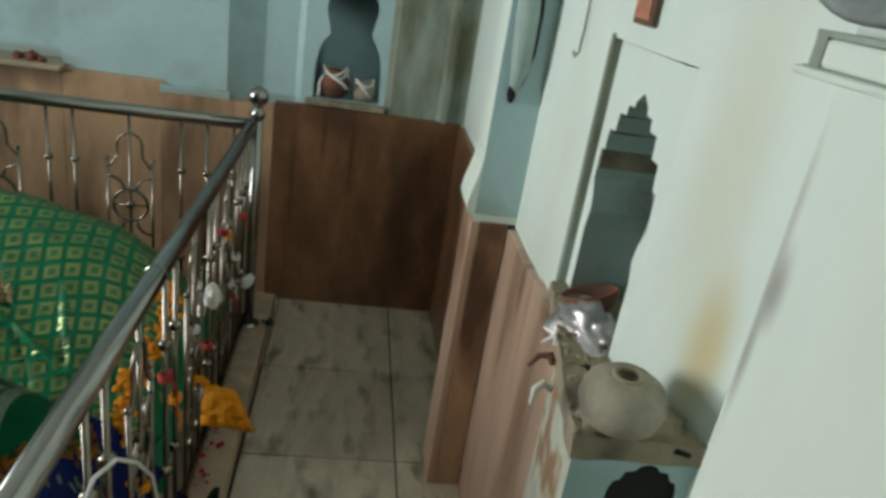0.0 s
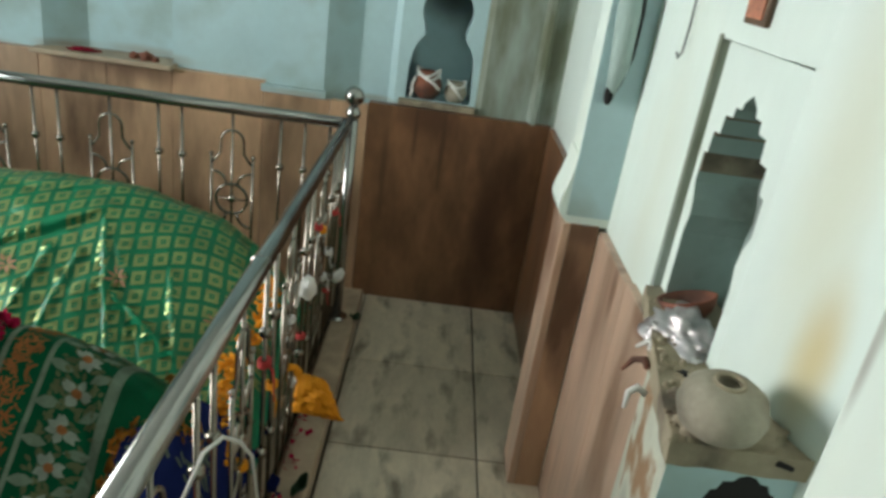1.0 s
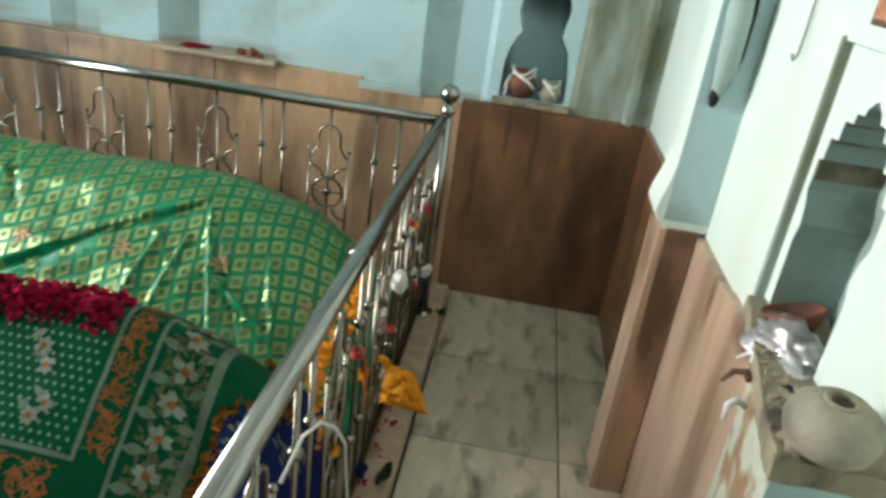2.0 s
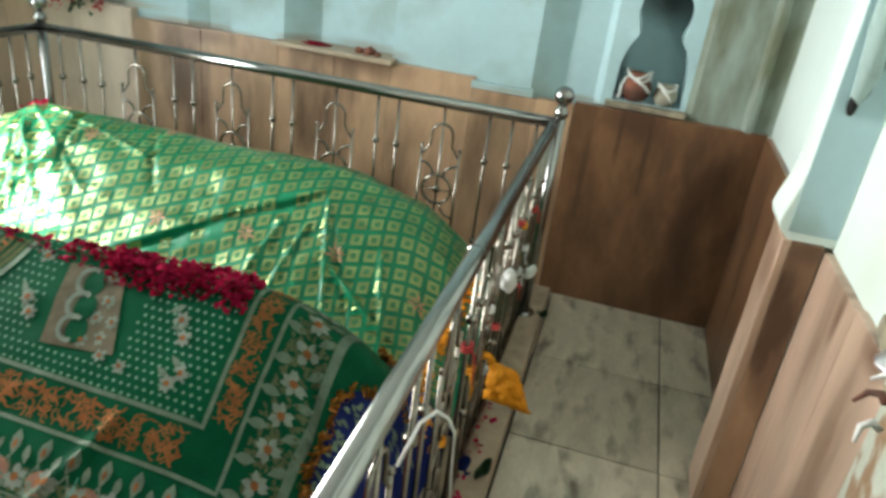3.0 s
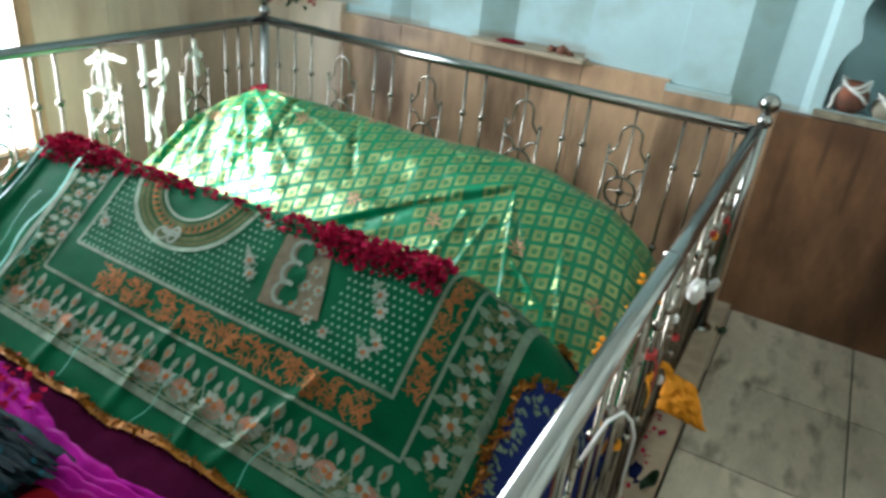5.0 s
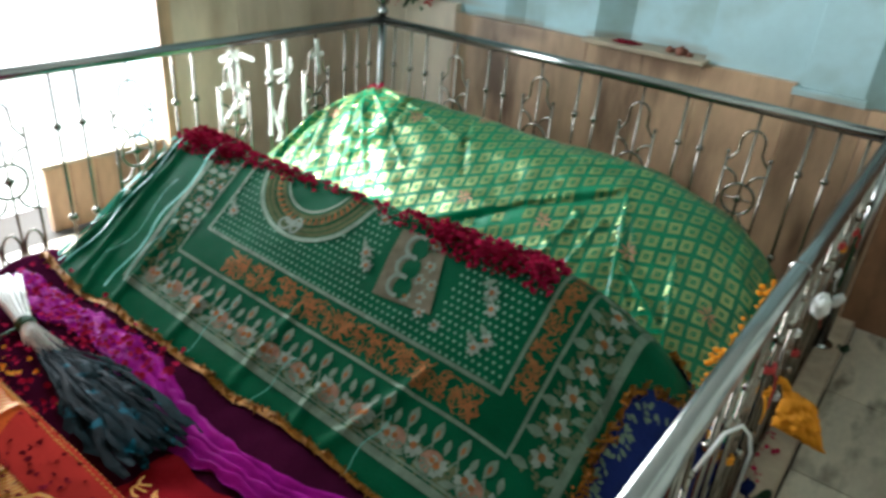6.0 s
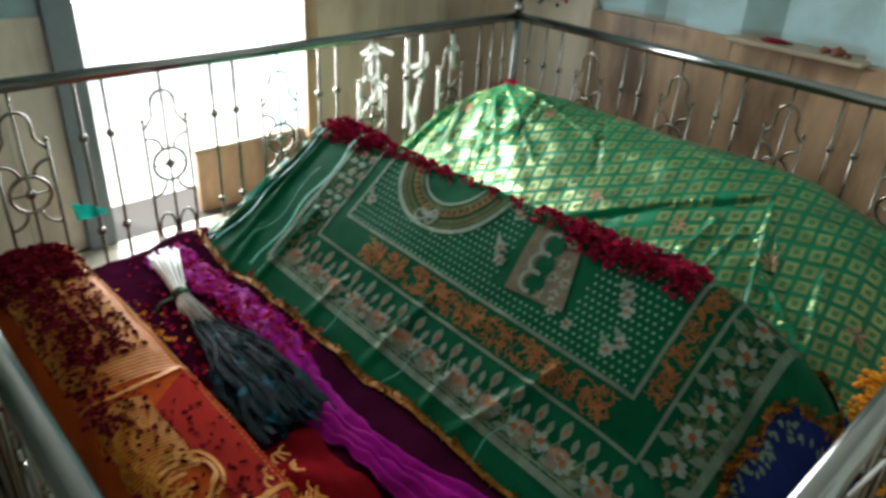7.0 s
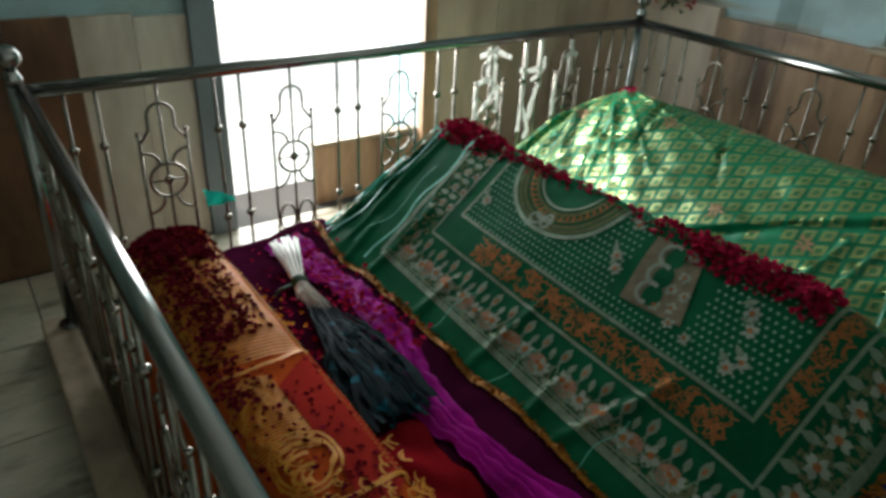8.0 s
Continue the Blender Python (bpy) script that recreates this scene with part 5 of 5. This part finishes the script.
# saffron cloth, gathered and knotted to the foot of the balusters
e1, e2 = Vector((0.96, 0.276, 0.0)), Vector((-0.115, 0.40, 0.91))
e3 = e1.cross(e2)
corners = [Vector(p) for p in ((-0.060, 0.068), (0.022, 0.040), (0.072, -0.082), (-0.072, -0.045))]
bm = bmesh.new()
g = []
for i in range(37):
    row = []
    for j in range(31):
        f, h = i / 36, j / 30
        p = corners[0].lerp(corners[1], f).lerp(corners[3].lerp(corners[2], f), h)
        rel = p - Vector((0.012, -0.012))
        r, th = rel.length, math.atan2(rel.y, rel.x)
        edge = math.sin(math.pi * f) ** 0.6 * math.sin(math.pi * h) ** 0.6
        fold = 0.014 * abs(math.sin(r * 62 - 1.1 * th)) * min(1.0, r / 0.02) + 0.006 * abs(math.sin(7 * th + 20 * r))
        p = p + Vector((0.006 * noise.noise(Vector((i * 0.3, j * 0.3, 1))), 0.006 * noise.noise(Vector((i * 0.3, j * 0.3, 5)))))
        row.append(bm.verts.new(e1 * p.x + e2 * p.y + e3 * (0.030 * edge + fold * (0.3 + 0.7 * edge))))
    g.append(row)
for i in range(36):
    for j in range(30):
        bm.faces.new((g[i][j], g[i][j + 1], g[i + 1][j + 1], g[i + 1][j]))
low = [[bm.verts.new(v.co - e3 * 0.006) for v in row] for row in g]
for i in range(36):
    for j in range(30):
        bm.faces.new((low[i][j], low[i + 1][j], low[i + 1][j + 1], low[i][j + 1]))
rim = [(i, 0) for i in range(36)] + [(36, j) for j in range(30)] + [(i, 30) for i in range(36, 0, -1)] + [(0, j) for j in range(30, 0, -1)]
for (i, j), (k, q) in zip(rim, rim[1:] + rim[:1]):
    bm.faces.new((g[i][j], g[k][q], low[k][q], low[i][j]))
bmesh.ops.recalc_face_normals(bm, faces=bm.faces)
tube(bm, [e1 * -0.055 + e2 * 0.060, e1 * -0.066 + e2 * 0.078, Vector((-0.088, -0.012, 0.085))], [0.014, 0.010, 0.012], 10)
sc_cloth = part("saffron_cloth", bm, SAFFRON, None, smooth=True)
sc_cloth.location = (0.090, -0.885, 0.345)
tagged(sc_cloth, "gathered saffron cloth tied to the railing above the kerb", "cloth")
strip = bmesh.new()
pts = [(0.0, -1.70, 0.70), (0.02, -1.655, 0.765), (0.035, -1.60, 0.755), (0.045, -1.53, 0.69), (0.05, -1.46, 0.60), (0.045, -1.41, 0.50), (0.04, -1.36, 0.40), (0.045, -1.34, 0.30)]
tube(strip, pts, 0.0034, 8)
tagged(part("plastic_strip", strip, WHITE_CLOTH, None, smooth=True), "white plastic strip tied round the balusters", "strip")
for at, tilt, mat, label in (((0.095, -0.03, 0.115), 20, LEAF, "dark green rag hanging over the kerb"), ((0.075, -0.99, 0.105), -30, LEAF, "green leaf lying on the kerb"), ((0.045, -1.25, 0.33), 80, BLUE_CLOTH, "small blue rag tied to the railing")):
    bm = bmesh.new()
    g = [[bm.verts.new((0.075 * (i / 10 - 0.5), 0.035 * (j / 4 - 0.5) * math.sin(math.pi * (0.08 + 0.84 * i / 10)), 0.010 * math.sin(i * 0.9) + 0.012 * abs(j - 2) / 2)) for j in range(5)] for i in range(11)]
    for i in range(10):
        for j in range(4):
            bm.faces.new((g[i][j], g[i + 1][j], g[i + 1][j + 1], g[i][j + 1]))
    bmesh.ops.solidify(bm, geom=bm.faces[:], thickness=0.003)
    ob = part("rag" if "rag" in label else "leaf", bm, mat, None, smooth=True)
    ob.matrix_basis = pose(*at, 10, tilt, 60)
    tagged(ob, label, "rag" if "rag" in label else "leaf")
wraps = [(0, y, z) for y, z in ((-0.17, 0.62), (-0.255, 0.50), (-0.44, 0.66), (-0.52, 0.70), (-0.625, 0.55), (-0.712, 0.42), (-0.897, 0.58), (-1.082, 0.5), (-1.169, 0.62), (-0.36, 0.45), (-0.255, 0.35), (-0.82, 0.33), (-1.354, 0.48))]
for k, (x, y, z) in enumerate(wraps):
    bm = bmesh.new()
    for w in range(3):
        tube(bm, [(0.013 * math.cos(a), 0.013 * math.sin(a), 0.006 * (w - 1) + 0.003 * math.sin(a)) for a in [2 * math.pi * i / 10 for i in range(10)]], 0.004, 5, True)
    tube(bm, [(0.012, 0, 0), (0.022, 0.008, -0.015), (0.020, 0.014, -0.045), (0.026, 0.012, -0.06 - 0.02 * (k % 3))], [0.004, 0.0035, 0.003, 0.002], 5)
    ob = part("tied_thread", bm, (THREAD_RED, WHITE_CLOTH, SAFFRON, THREAD_RED, WHITE_CLOTH)[k % 5], None, smooth=True)
    ob.matrix_basis = pose(x, y, z, 0, 0, 40 * k)
    tagged(ob, ("red", "white", "saffron", "red", "white")[k % 5] + " votive thread knotted round a steel baluster", "thread", "votive threads")


def flat_band(bm, pts, wide, thick=0.003):
    """A flat cloth band along (y, z) points, facing into the room."""
    rows = []
    for i, (y, z) in enumerate(pts):
        a, b = pts[max(0, i - 1)], pts[min(len(pts) - 1, i + 1)]
        d = Vector((b[0] - a[0], b[1] - a[1])).normalized()
        w = wide * rnd.uniform(0.75, 1.2) / 2
        x = rnd.uniform(-0.003, 0.003)
        ring = [(x, y - d.y * w, z + d.x * w), (x, y + d.y * w, z - d.x * w), (x + thick, y + d.y * w, z - d.x * w), (x + thick, y - d.y * w, z + d.x * w)]
        rows.append([bm.verts.new(p) for p in ring])
    for ra, rb in zip(rows, rows[1:]):
        for q in range(4):
            bm.faces.new((ra[q], ra[(q + 1) % 4], rb[(q + 1) % 4], rb[q]))
    bm.faces.new(rows[0])
    bm.faces.new(rows[-1][::-1])


ribbon_sets = (
    (-0.897, (((-0.02, 0.87), (-0.022, 0.80), (-0.02, 0.72)), ((0.012, 0.87), (0.014, 0.80), (0.01, 0.70)), ((-0.07, 0.835), (-0.02, 0.848), (0.04, 0.842), (0.10, 0.815)),
              ((-0.075, 0.72), (-0.03, 0.735), (0.02, 0.70), (0.06, 0.685)), ((-0.077, 0.71), (-0.08, 0.64), (-0.07, 0.57)), ((0.03, 0.70), (0.04, 0.62), (0.03, 0.58)), ((-0.05, 0.60), (-0.01, 0.64), (0.02, 0.69)))),
    (-0.712, (((0.0, 0.87), (0.002, 0.76), (0.0, 0.62), (-0.01, 0.47)), ((-0.03, 0.755), (0.03, 0.745), (0.09, 0.75)), ((0.0, 0.60), (0.03, 0.53), (0.05, 0.47), (0.03, 0.43)))),
    (-0.625, (((0.0, 0.88), (0.0, 0.78), (0.005, 0.66)), ((-0.05, 0.70), (0.0, 0.72), (0.03, 0.76), (0.02, 0.80)), ((-0.01, 0.66), (-0.03, 0.60), (-0.04, 0.52)))),
    (-0.52, (((0.0, 0.71), (0.002, 0.62), (-0.003, 0.52)),)),
    (-0.44, (((0.0, 0.86), (0.0, 0.78), (0.01, 0.70)), ((-0.04, 0.78), (0.0, 0.80), (0.04, 0.79)))),
)
for y, bands in ribbon_sets:
    bm = bmesh.new()
    for pts in bands:
        fine = [(p[0] + (q[0] - p[0]) * k / 4, p[1] + (q[1] - p[1]) * k / 4) for p, q in zip(pts, pts[1:]) for k in range(4)] + [pts[-1]]
        flat_band(bm, fine, 0.022)
    ob = part("tied_ribbon", bm, RIBBON, None)
    ob.matrix_basis = pose(RX + 0.009, y, 0)
    tagged(ob, "white cloth ribbon tied round the railing before the doorway", "ribbon", "white ribbons")

# ---- niche, ledge and wall things ----
pot = part("clay_pot", lathe([(0.0, 0.0), (0.035, 0.0), (0.058, 0.025), (0.066, 0.055), (0.056, 0.085), (0.036, 0.10), (0.042, 0.115), (0.034, 0.117), (0.028, 0.10), (0.0, 0.09)]), CLAY, None, smooth=True)
pot.matrix_basis = pose(0.262, YB + 0.045, 0.930)
tagged(pot, "dark red clay pot tied with white string in the niche", "pot")
bm = bmesh.new()
for k in range(3):
    tube(bm, [(0.05 * math.cos(a) * (1 + 0.06 * math.sin(3 * a)), 0.05 * math.sin(a), 0.088 + 0.012 * k + 0.015 * math.sin(2 * a + k)) for a in [2 * math.pi * i / 18 for i in range(18)]], 0.006, 5, True)
tube(bm, [(-0.05, -0.03, 0.09), (-0.062, -0.045, 0.06), (-0.060, -0.05, 0.03), (-0.065, -0.05, 0.01)], 0.007, 5)
tube(bm, [(-0.02, -0.052, 0.10), (0.03, -0.06, 0.075), (0.055, -0.05, 0.05)], 0.007, 5)
part("string", bm, WHITE_CLOTH, pot, "white string", True)
p2 = part("clay_pot", lathe([(0.0, 0.0), (0.03, 0.0), (0.046, 0.02), (0.05, 0.042), (0.042, 0.066), (0.030, 0.076), (0.034, 0.086), (0.026, 0.086), (0.0, 0.07)]), GREY_CLAY, None, smooth=True)
p2.matrix_basis = pose(0.385, YB + 0.045, 0.930)
bm = bmesh.new()
for k in range(2):
    tube(bm, [(0.040 * math.cos(a), 0.040 * math.sin(a), 0.066 + 0.012 * k + 0.012 * math.sin(2 * a + k)) for a in [2 * math.pi * i / 16 for i in range(16)]], 0.005, 5, True)
tube(bm, [(-0.02, -0.036, 0.07), (0.008, -0.052, 0.05), (0.03, -0.046, 0.02)], 0.005, 5)
part("string", bm, WHITE_CLOTH, p2, "white string", True)
tagged(p2, "small grey clay pot tied with white string in the niche", "pot")
for at, s, sd in (((-0.90, Y_BACK - 0.01, 0.953), (0.030, 0.022, 0.022), 1.0), ((-0.955, Y_BACK, 0.950), (0.02, 0.02, 0.014), 4.0), ((-0.86, Y_BACK - 0.02, 0.948), (0.016, 0.014, 0.010), 6.0)):
    crumple("clay_shard", at, s, (0, 0, 30), CLAY, "broken red clay shard on the dusty ledge", "shard", sd, 0.5, 12)
crumple("dried_garland", (-1.16, Y_BACK - 0.01, 0.948), (0.06, 0.016, 0.010), (0, 0, 5), PETAL_DARK, "dried dark red garland on the dusty ledge", "garland", 8.0, 0.6, 18)

ledge_plan = [(0.70, -1.745), (0.735, -1.52), (0.783, -1.28), (0.79, -1.222), (0.93, -1.222), (0.93, -1.75)]
lamp_block = thing("lamp_block", (0.75, -1.6, 0), "plastered lamp block with a dusty top and a sooty arched hollow filled black for its shade", "lamp block")
bm = prism(ledge_plan, 0.925, 0.962)
bmesh.ops.subdivide_edges(bm, edges=bm.edges[:], cuts=7, use_grid_fill=True)
for v in bm.verts:
    v.co += Vector((noise.noise(v.co * 30), noise.noise(v.co * 30 + Vector((9, 0, 0))), noise.noise(v.co * 25 + Vector((0, 9, 0))))) * 0.006
under(lamp_block, part("dusty_top", bm, DUSTY, lamp_block, "crumbling dusty top"))
bm = prism([(0.712, -1.735), (0.745, -1.52), (0.785, -1.38), (0.92, -1.38), (0.92, -1.735)], 0.0, 0.90)
under(lamp_block, part("side", bm, PEELING, lamp_block, "peeling plaster side"))
scallop = [(z + 0.012, w) for z, w in [(0.62, 0.056), (0.83, 0.056), (0.86, 0.054), (0.875, 0.048), (0.877, 0.040), (0.892, 0.034), (0.894, 0.020), (0.903, 0.012), (0.906, 0.002)]]
bm = niche_panel(0.705, 0.93, 0.0, 0.93, 0.826, scallop, 0.12)
fr = under(lamp_block, part("front", bm, PAINT_TEAL, lamp_block, "teal front"))
fr.location = (0, -1.742, 0)
bm = block((0.76, -1.640, 0.62), (0.89, -1.632, 0.92))
# Black sheet just inside the opening paints the hollow's inner darkness.
box(bm, (0.768, -1.7362, 0.62), (0.884, -1.730, 0.9185))
under(lamp_block, part("hollow_black", bm, SOOT_SHADE, lamp_block, "black sheets painting the hollow's darkness"))
bm = ball(bmesh.new(), (0, 0, 0), 1.0, seg=40)
for v in bm.verts:
    k = 1 + 0.25 * noise.noise(v.co * 2.2) + 0.10 * noise.noise(v.co * 6.0)
    v.co = Vector((v.co.x * 0.080 * k, v.co.y * 0.040 * k, max(-0.012, v.co.z * 0.034 * k)))
mound = part("clay_mound", bm, DUSTY, lamp_block, "dusty clay mound", True)
mound.matrix_parent_inverse = lamp_block.matrix_world.inverted()
mound.location = (0.796, -1.706, 0.966)
bm = bmesh.new()
for q in range(150):
    f = rnd.random()
    y = -1.74 + 0.46 * f
    lo = 0.703 + 0.08 * f
    c = Vector((lo + abs(rnd.gauss(0, 0.05)), y, 0.963))
    if c.x > 0.83 or (c.xy - Vector((0.775, -1.705))).length < 0.055:
        continue
    s = rnd.uniform(0.003, 0.011)
    bmesh.ops.create_icosphere(bm, subdivisions=1, radius=s, matrix=Matrix.Translation(c) @ Euler((rnd.random() * 3, rnd.random() * 3, 0)).to_matrix().to_4x4() @ Matrix.Diagonal((1, rnd.uniform(0.5, 1.4), rnd.uniform(0.4, 0.8), 1)))
tagged(part("plaster_rubble", bm, DUSTY, None), "crumbs of dusty plaster on the lamp block", "rubble", kind="stuff")
gp = part("clay_pot", lathe([(0.0, 0.0), (0.045, 0.0), (0.064, 0.016), (0.072, 0.042), (0.064, 0.070), (0.044, 0.086), (0.026, 0.092), (0.020, 0.088), (0.018, 0.05), (0.0, 0.045)], 32), GREY_CLAY, None, smooth=True)
gp.matrix_basis = pose(0.775, -1.705, 0.966, 4, -3, 0) @ Matrix.Diagonal((0.9, 0.9, 0.9, 1))
part("rim", tube(bmesh.new(), [(0.022 * math.cos(a), 0.022 * math.sin(a), 0.091) for a in [2 * math.pi * k / 20 for k in range(20)]], 0.005, 8, True), DUSTY, gp, "worn dark rim", True)
tagged(gp, "whitewashed round clay oil pot on the dusty lamp block", "pot")
bowl = part("clay_bowl", lathe([(0.0, 0.0), (0.022, 0.0), (0.042, 0.018), (0.052, 0.042), (0.047, 0.043), (0.036, 0.02), (0.0, 0.008)], 28), CLAY, None, smooth=True)
bowl.matrix_basis = pose(0.856, -1.330, 0.948, -14, -16, 0) @ Matrix.Diagonal((1.1, 1.1, 1.1, 1))
tagged(bowl, "tilted red clay bowl in the scalloped niche", "bowl")
crumple("foil_wrapper", (0.815, -1.42, 0.962), (0.055, 0.085, 0.032), (0, 0, 10), FOIL, "crumpled silver foil wrapper on the niche's sill", "foil", 12.0, 0.7, 40)
crumple("burnt_wick", (0.775, -1.56, 0.952), (0.018, 0.022, 0.014), (0, 0, 0), SOOT_SHADE, "small burnt wick lump on the dusty sill", "wick", 14.0, 0.5, 12)
for k, (x, y, z) in enumerate(((0.745, -1.46, 0.945), (0.735, -1.50, 0.93), (0.728, -1.545, 0.905), (0.742, -1.60, 0.95), (0.80, -1.66, 0.945), (0.85, -1.73, 0.945))):
    bm = bmesh.new()
    tube(bm, [(0, 0, 0), (0.012, 0.012, 0.006), (0.006, 0.03, 0.0), (-0.01, 0.04, -0.02)], [0.006, 0.008, 0.006, 0.003], 6)
    ob = part("cotton_wick", bm, (WHITE_CLOTH, CLAY, WHITE_CLOTH, DUSTY, SOOT_SHADE, SOOT_SHADE)[k], None, smooth=True)
    ob.matrix_basis = pose(x, y, z, 0, 0, 50 * k)
    tagged(ob, ("white", "red", "white", "dusty", "burnt", "burnt")[k] + " cotton wick scrap on the lamp block", "wick", "wick scraps")
hook = bmesh.new()
tube(hook, [(0.812, -1.005, 1.62), (0.812, -1.012, 1.46), (0.808, -1.02, 1.41), (0.798, -1.028, 1.398), (0.792, -1.034, 1.41)], 0.0028, 6)
tagged(part("wire_hook", hook, CAP_METAL, None, smooth=True), "thin grey wire hook on the mint wall", "hook")
pic = thing("wall_print", (0.80, -1.355, 1.55), "small dark red framed print on the mint wall", "print")
under(pic, part("print_frame", block((0.798, -1.40, 1.498), (0.809, -1.315, 1.62), 0.003), WOOD_DARK, pic, "dark frame"))
under(pic, part("print_sheet", block((0.795, -1.39, 1.508), (0.7982, -1.325, 1.61)), PRINT, pic, "faded orange print"))

# bunting over the far corner
for k, (at, mat, w) in enumerate((((-2.47, 0.35, 1.0), THREAD_RED, 0.07), ((-2.36, 0.36, 1.0), LEAF, 0.07), ((-2.25, 0.37, 1.02), THREAD_RED, 0.04), ((-2.78, 0.0, 0.99), LEAF, 0.08))):
    bm = bmesh.new()
    for q in range(60):
        m = Matrix.Translation((rnd.gauss(0, w * 0.5), rnd.gauss(0, 0.012), rnd.gauss(0, 0.035))) @ Euler((rnd.random() * 3, rnd.random() * 3, rnd.random() * 3)).to_matrix().to_4x4()
        vs = [bm.verts.new(m @ Vector(p)) for p in ((-0.015, -0.008, 0), (0.0, -0.012, 0.004), (0.016, 0, 0), (0, 0.012, 0.004))]
        bm.faces.new(vs)
    tube(bm, [(-0.0, 0, 0.03), (0, 0.01, 0.12), (0, 0.03, 0.30)], 0.004, 5)
    ob = part("garland", bm, mat, None)
    ob.matrix_basis = pose(*at)
    tagged(ob, ("red", "green", "red", "green")[k] + " tinsel garland hanging in the wall's corner", "garland", "tinsel garlands")
bm = bmesh.new()
g = [[bm.verts.new((0.010 + 0.008 * math.sin(i * 1.1 + j * 0.6), -2.165 + 0.105 * (i / 8) + 0.01 * (j / 6), 0.495 - 0.006 * i - (0.075 - 0.005 * i) * (j / 6) * (1 - 0.25 * i / 8))) for j in range(7)] for i in range(9)]
for i in range(8):
    for j in range(6):
        bm.faces.new((g[i][j], g[i + 1][j], g[i + 1][j + 1], g[i][j + 1]))
bmesh.ops.solidify(bm, geom=bm.faces[:], thickness=0.003)
flap = part("tied_scrap", bm, TURQUOISE, None, smooth=True)
flap.location = (RX, 0, 0)
tagged(flap, "folded turquoise cloth scrap tied to the railing before the doorway", "cloth scrap")

# ---- floor tiles ----
ys = [Y_BACK - 0.012, -0.14, -0.66, -1.18, -1.70, -2.22, -2.74, -3.26, -3.78, -4.30, -4.98]
xs = [-2.83, -2.34, -1.85, -1.36, -0.87, -0.38, 0.10, 0.60, 0.83]
for xa, xb in zip(xs, xs[1:]):
    for yb, ya in zip(ys, ys[1:]):
        if xa > -2.4 and xb < 0.11 and ya > -2.72 and yb < 0.0:
            continue
        part("tile", block((xa + 0.0027, ya + 0.0027, -0.02), (xb - 0.0027, yb - 0.0027, random.uniform(-0.0012, 0.0)), 0.0015), TILE, floor)
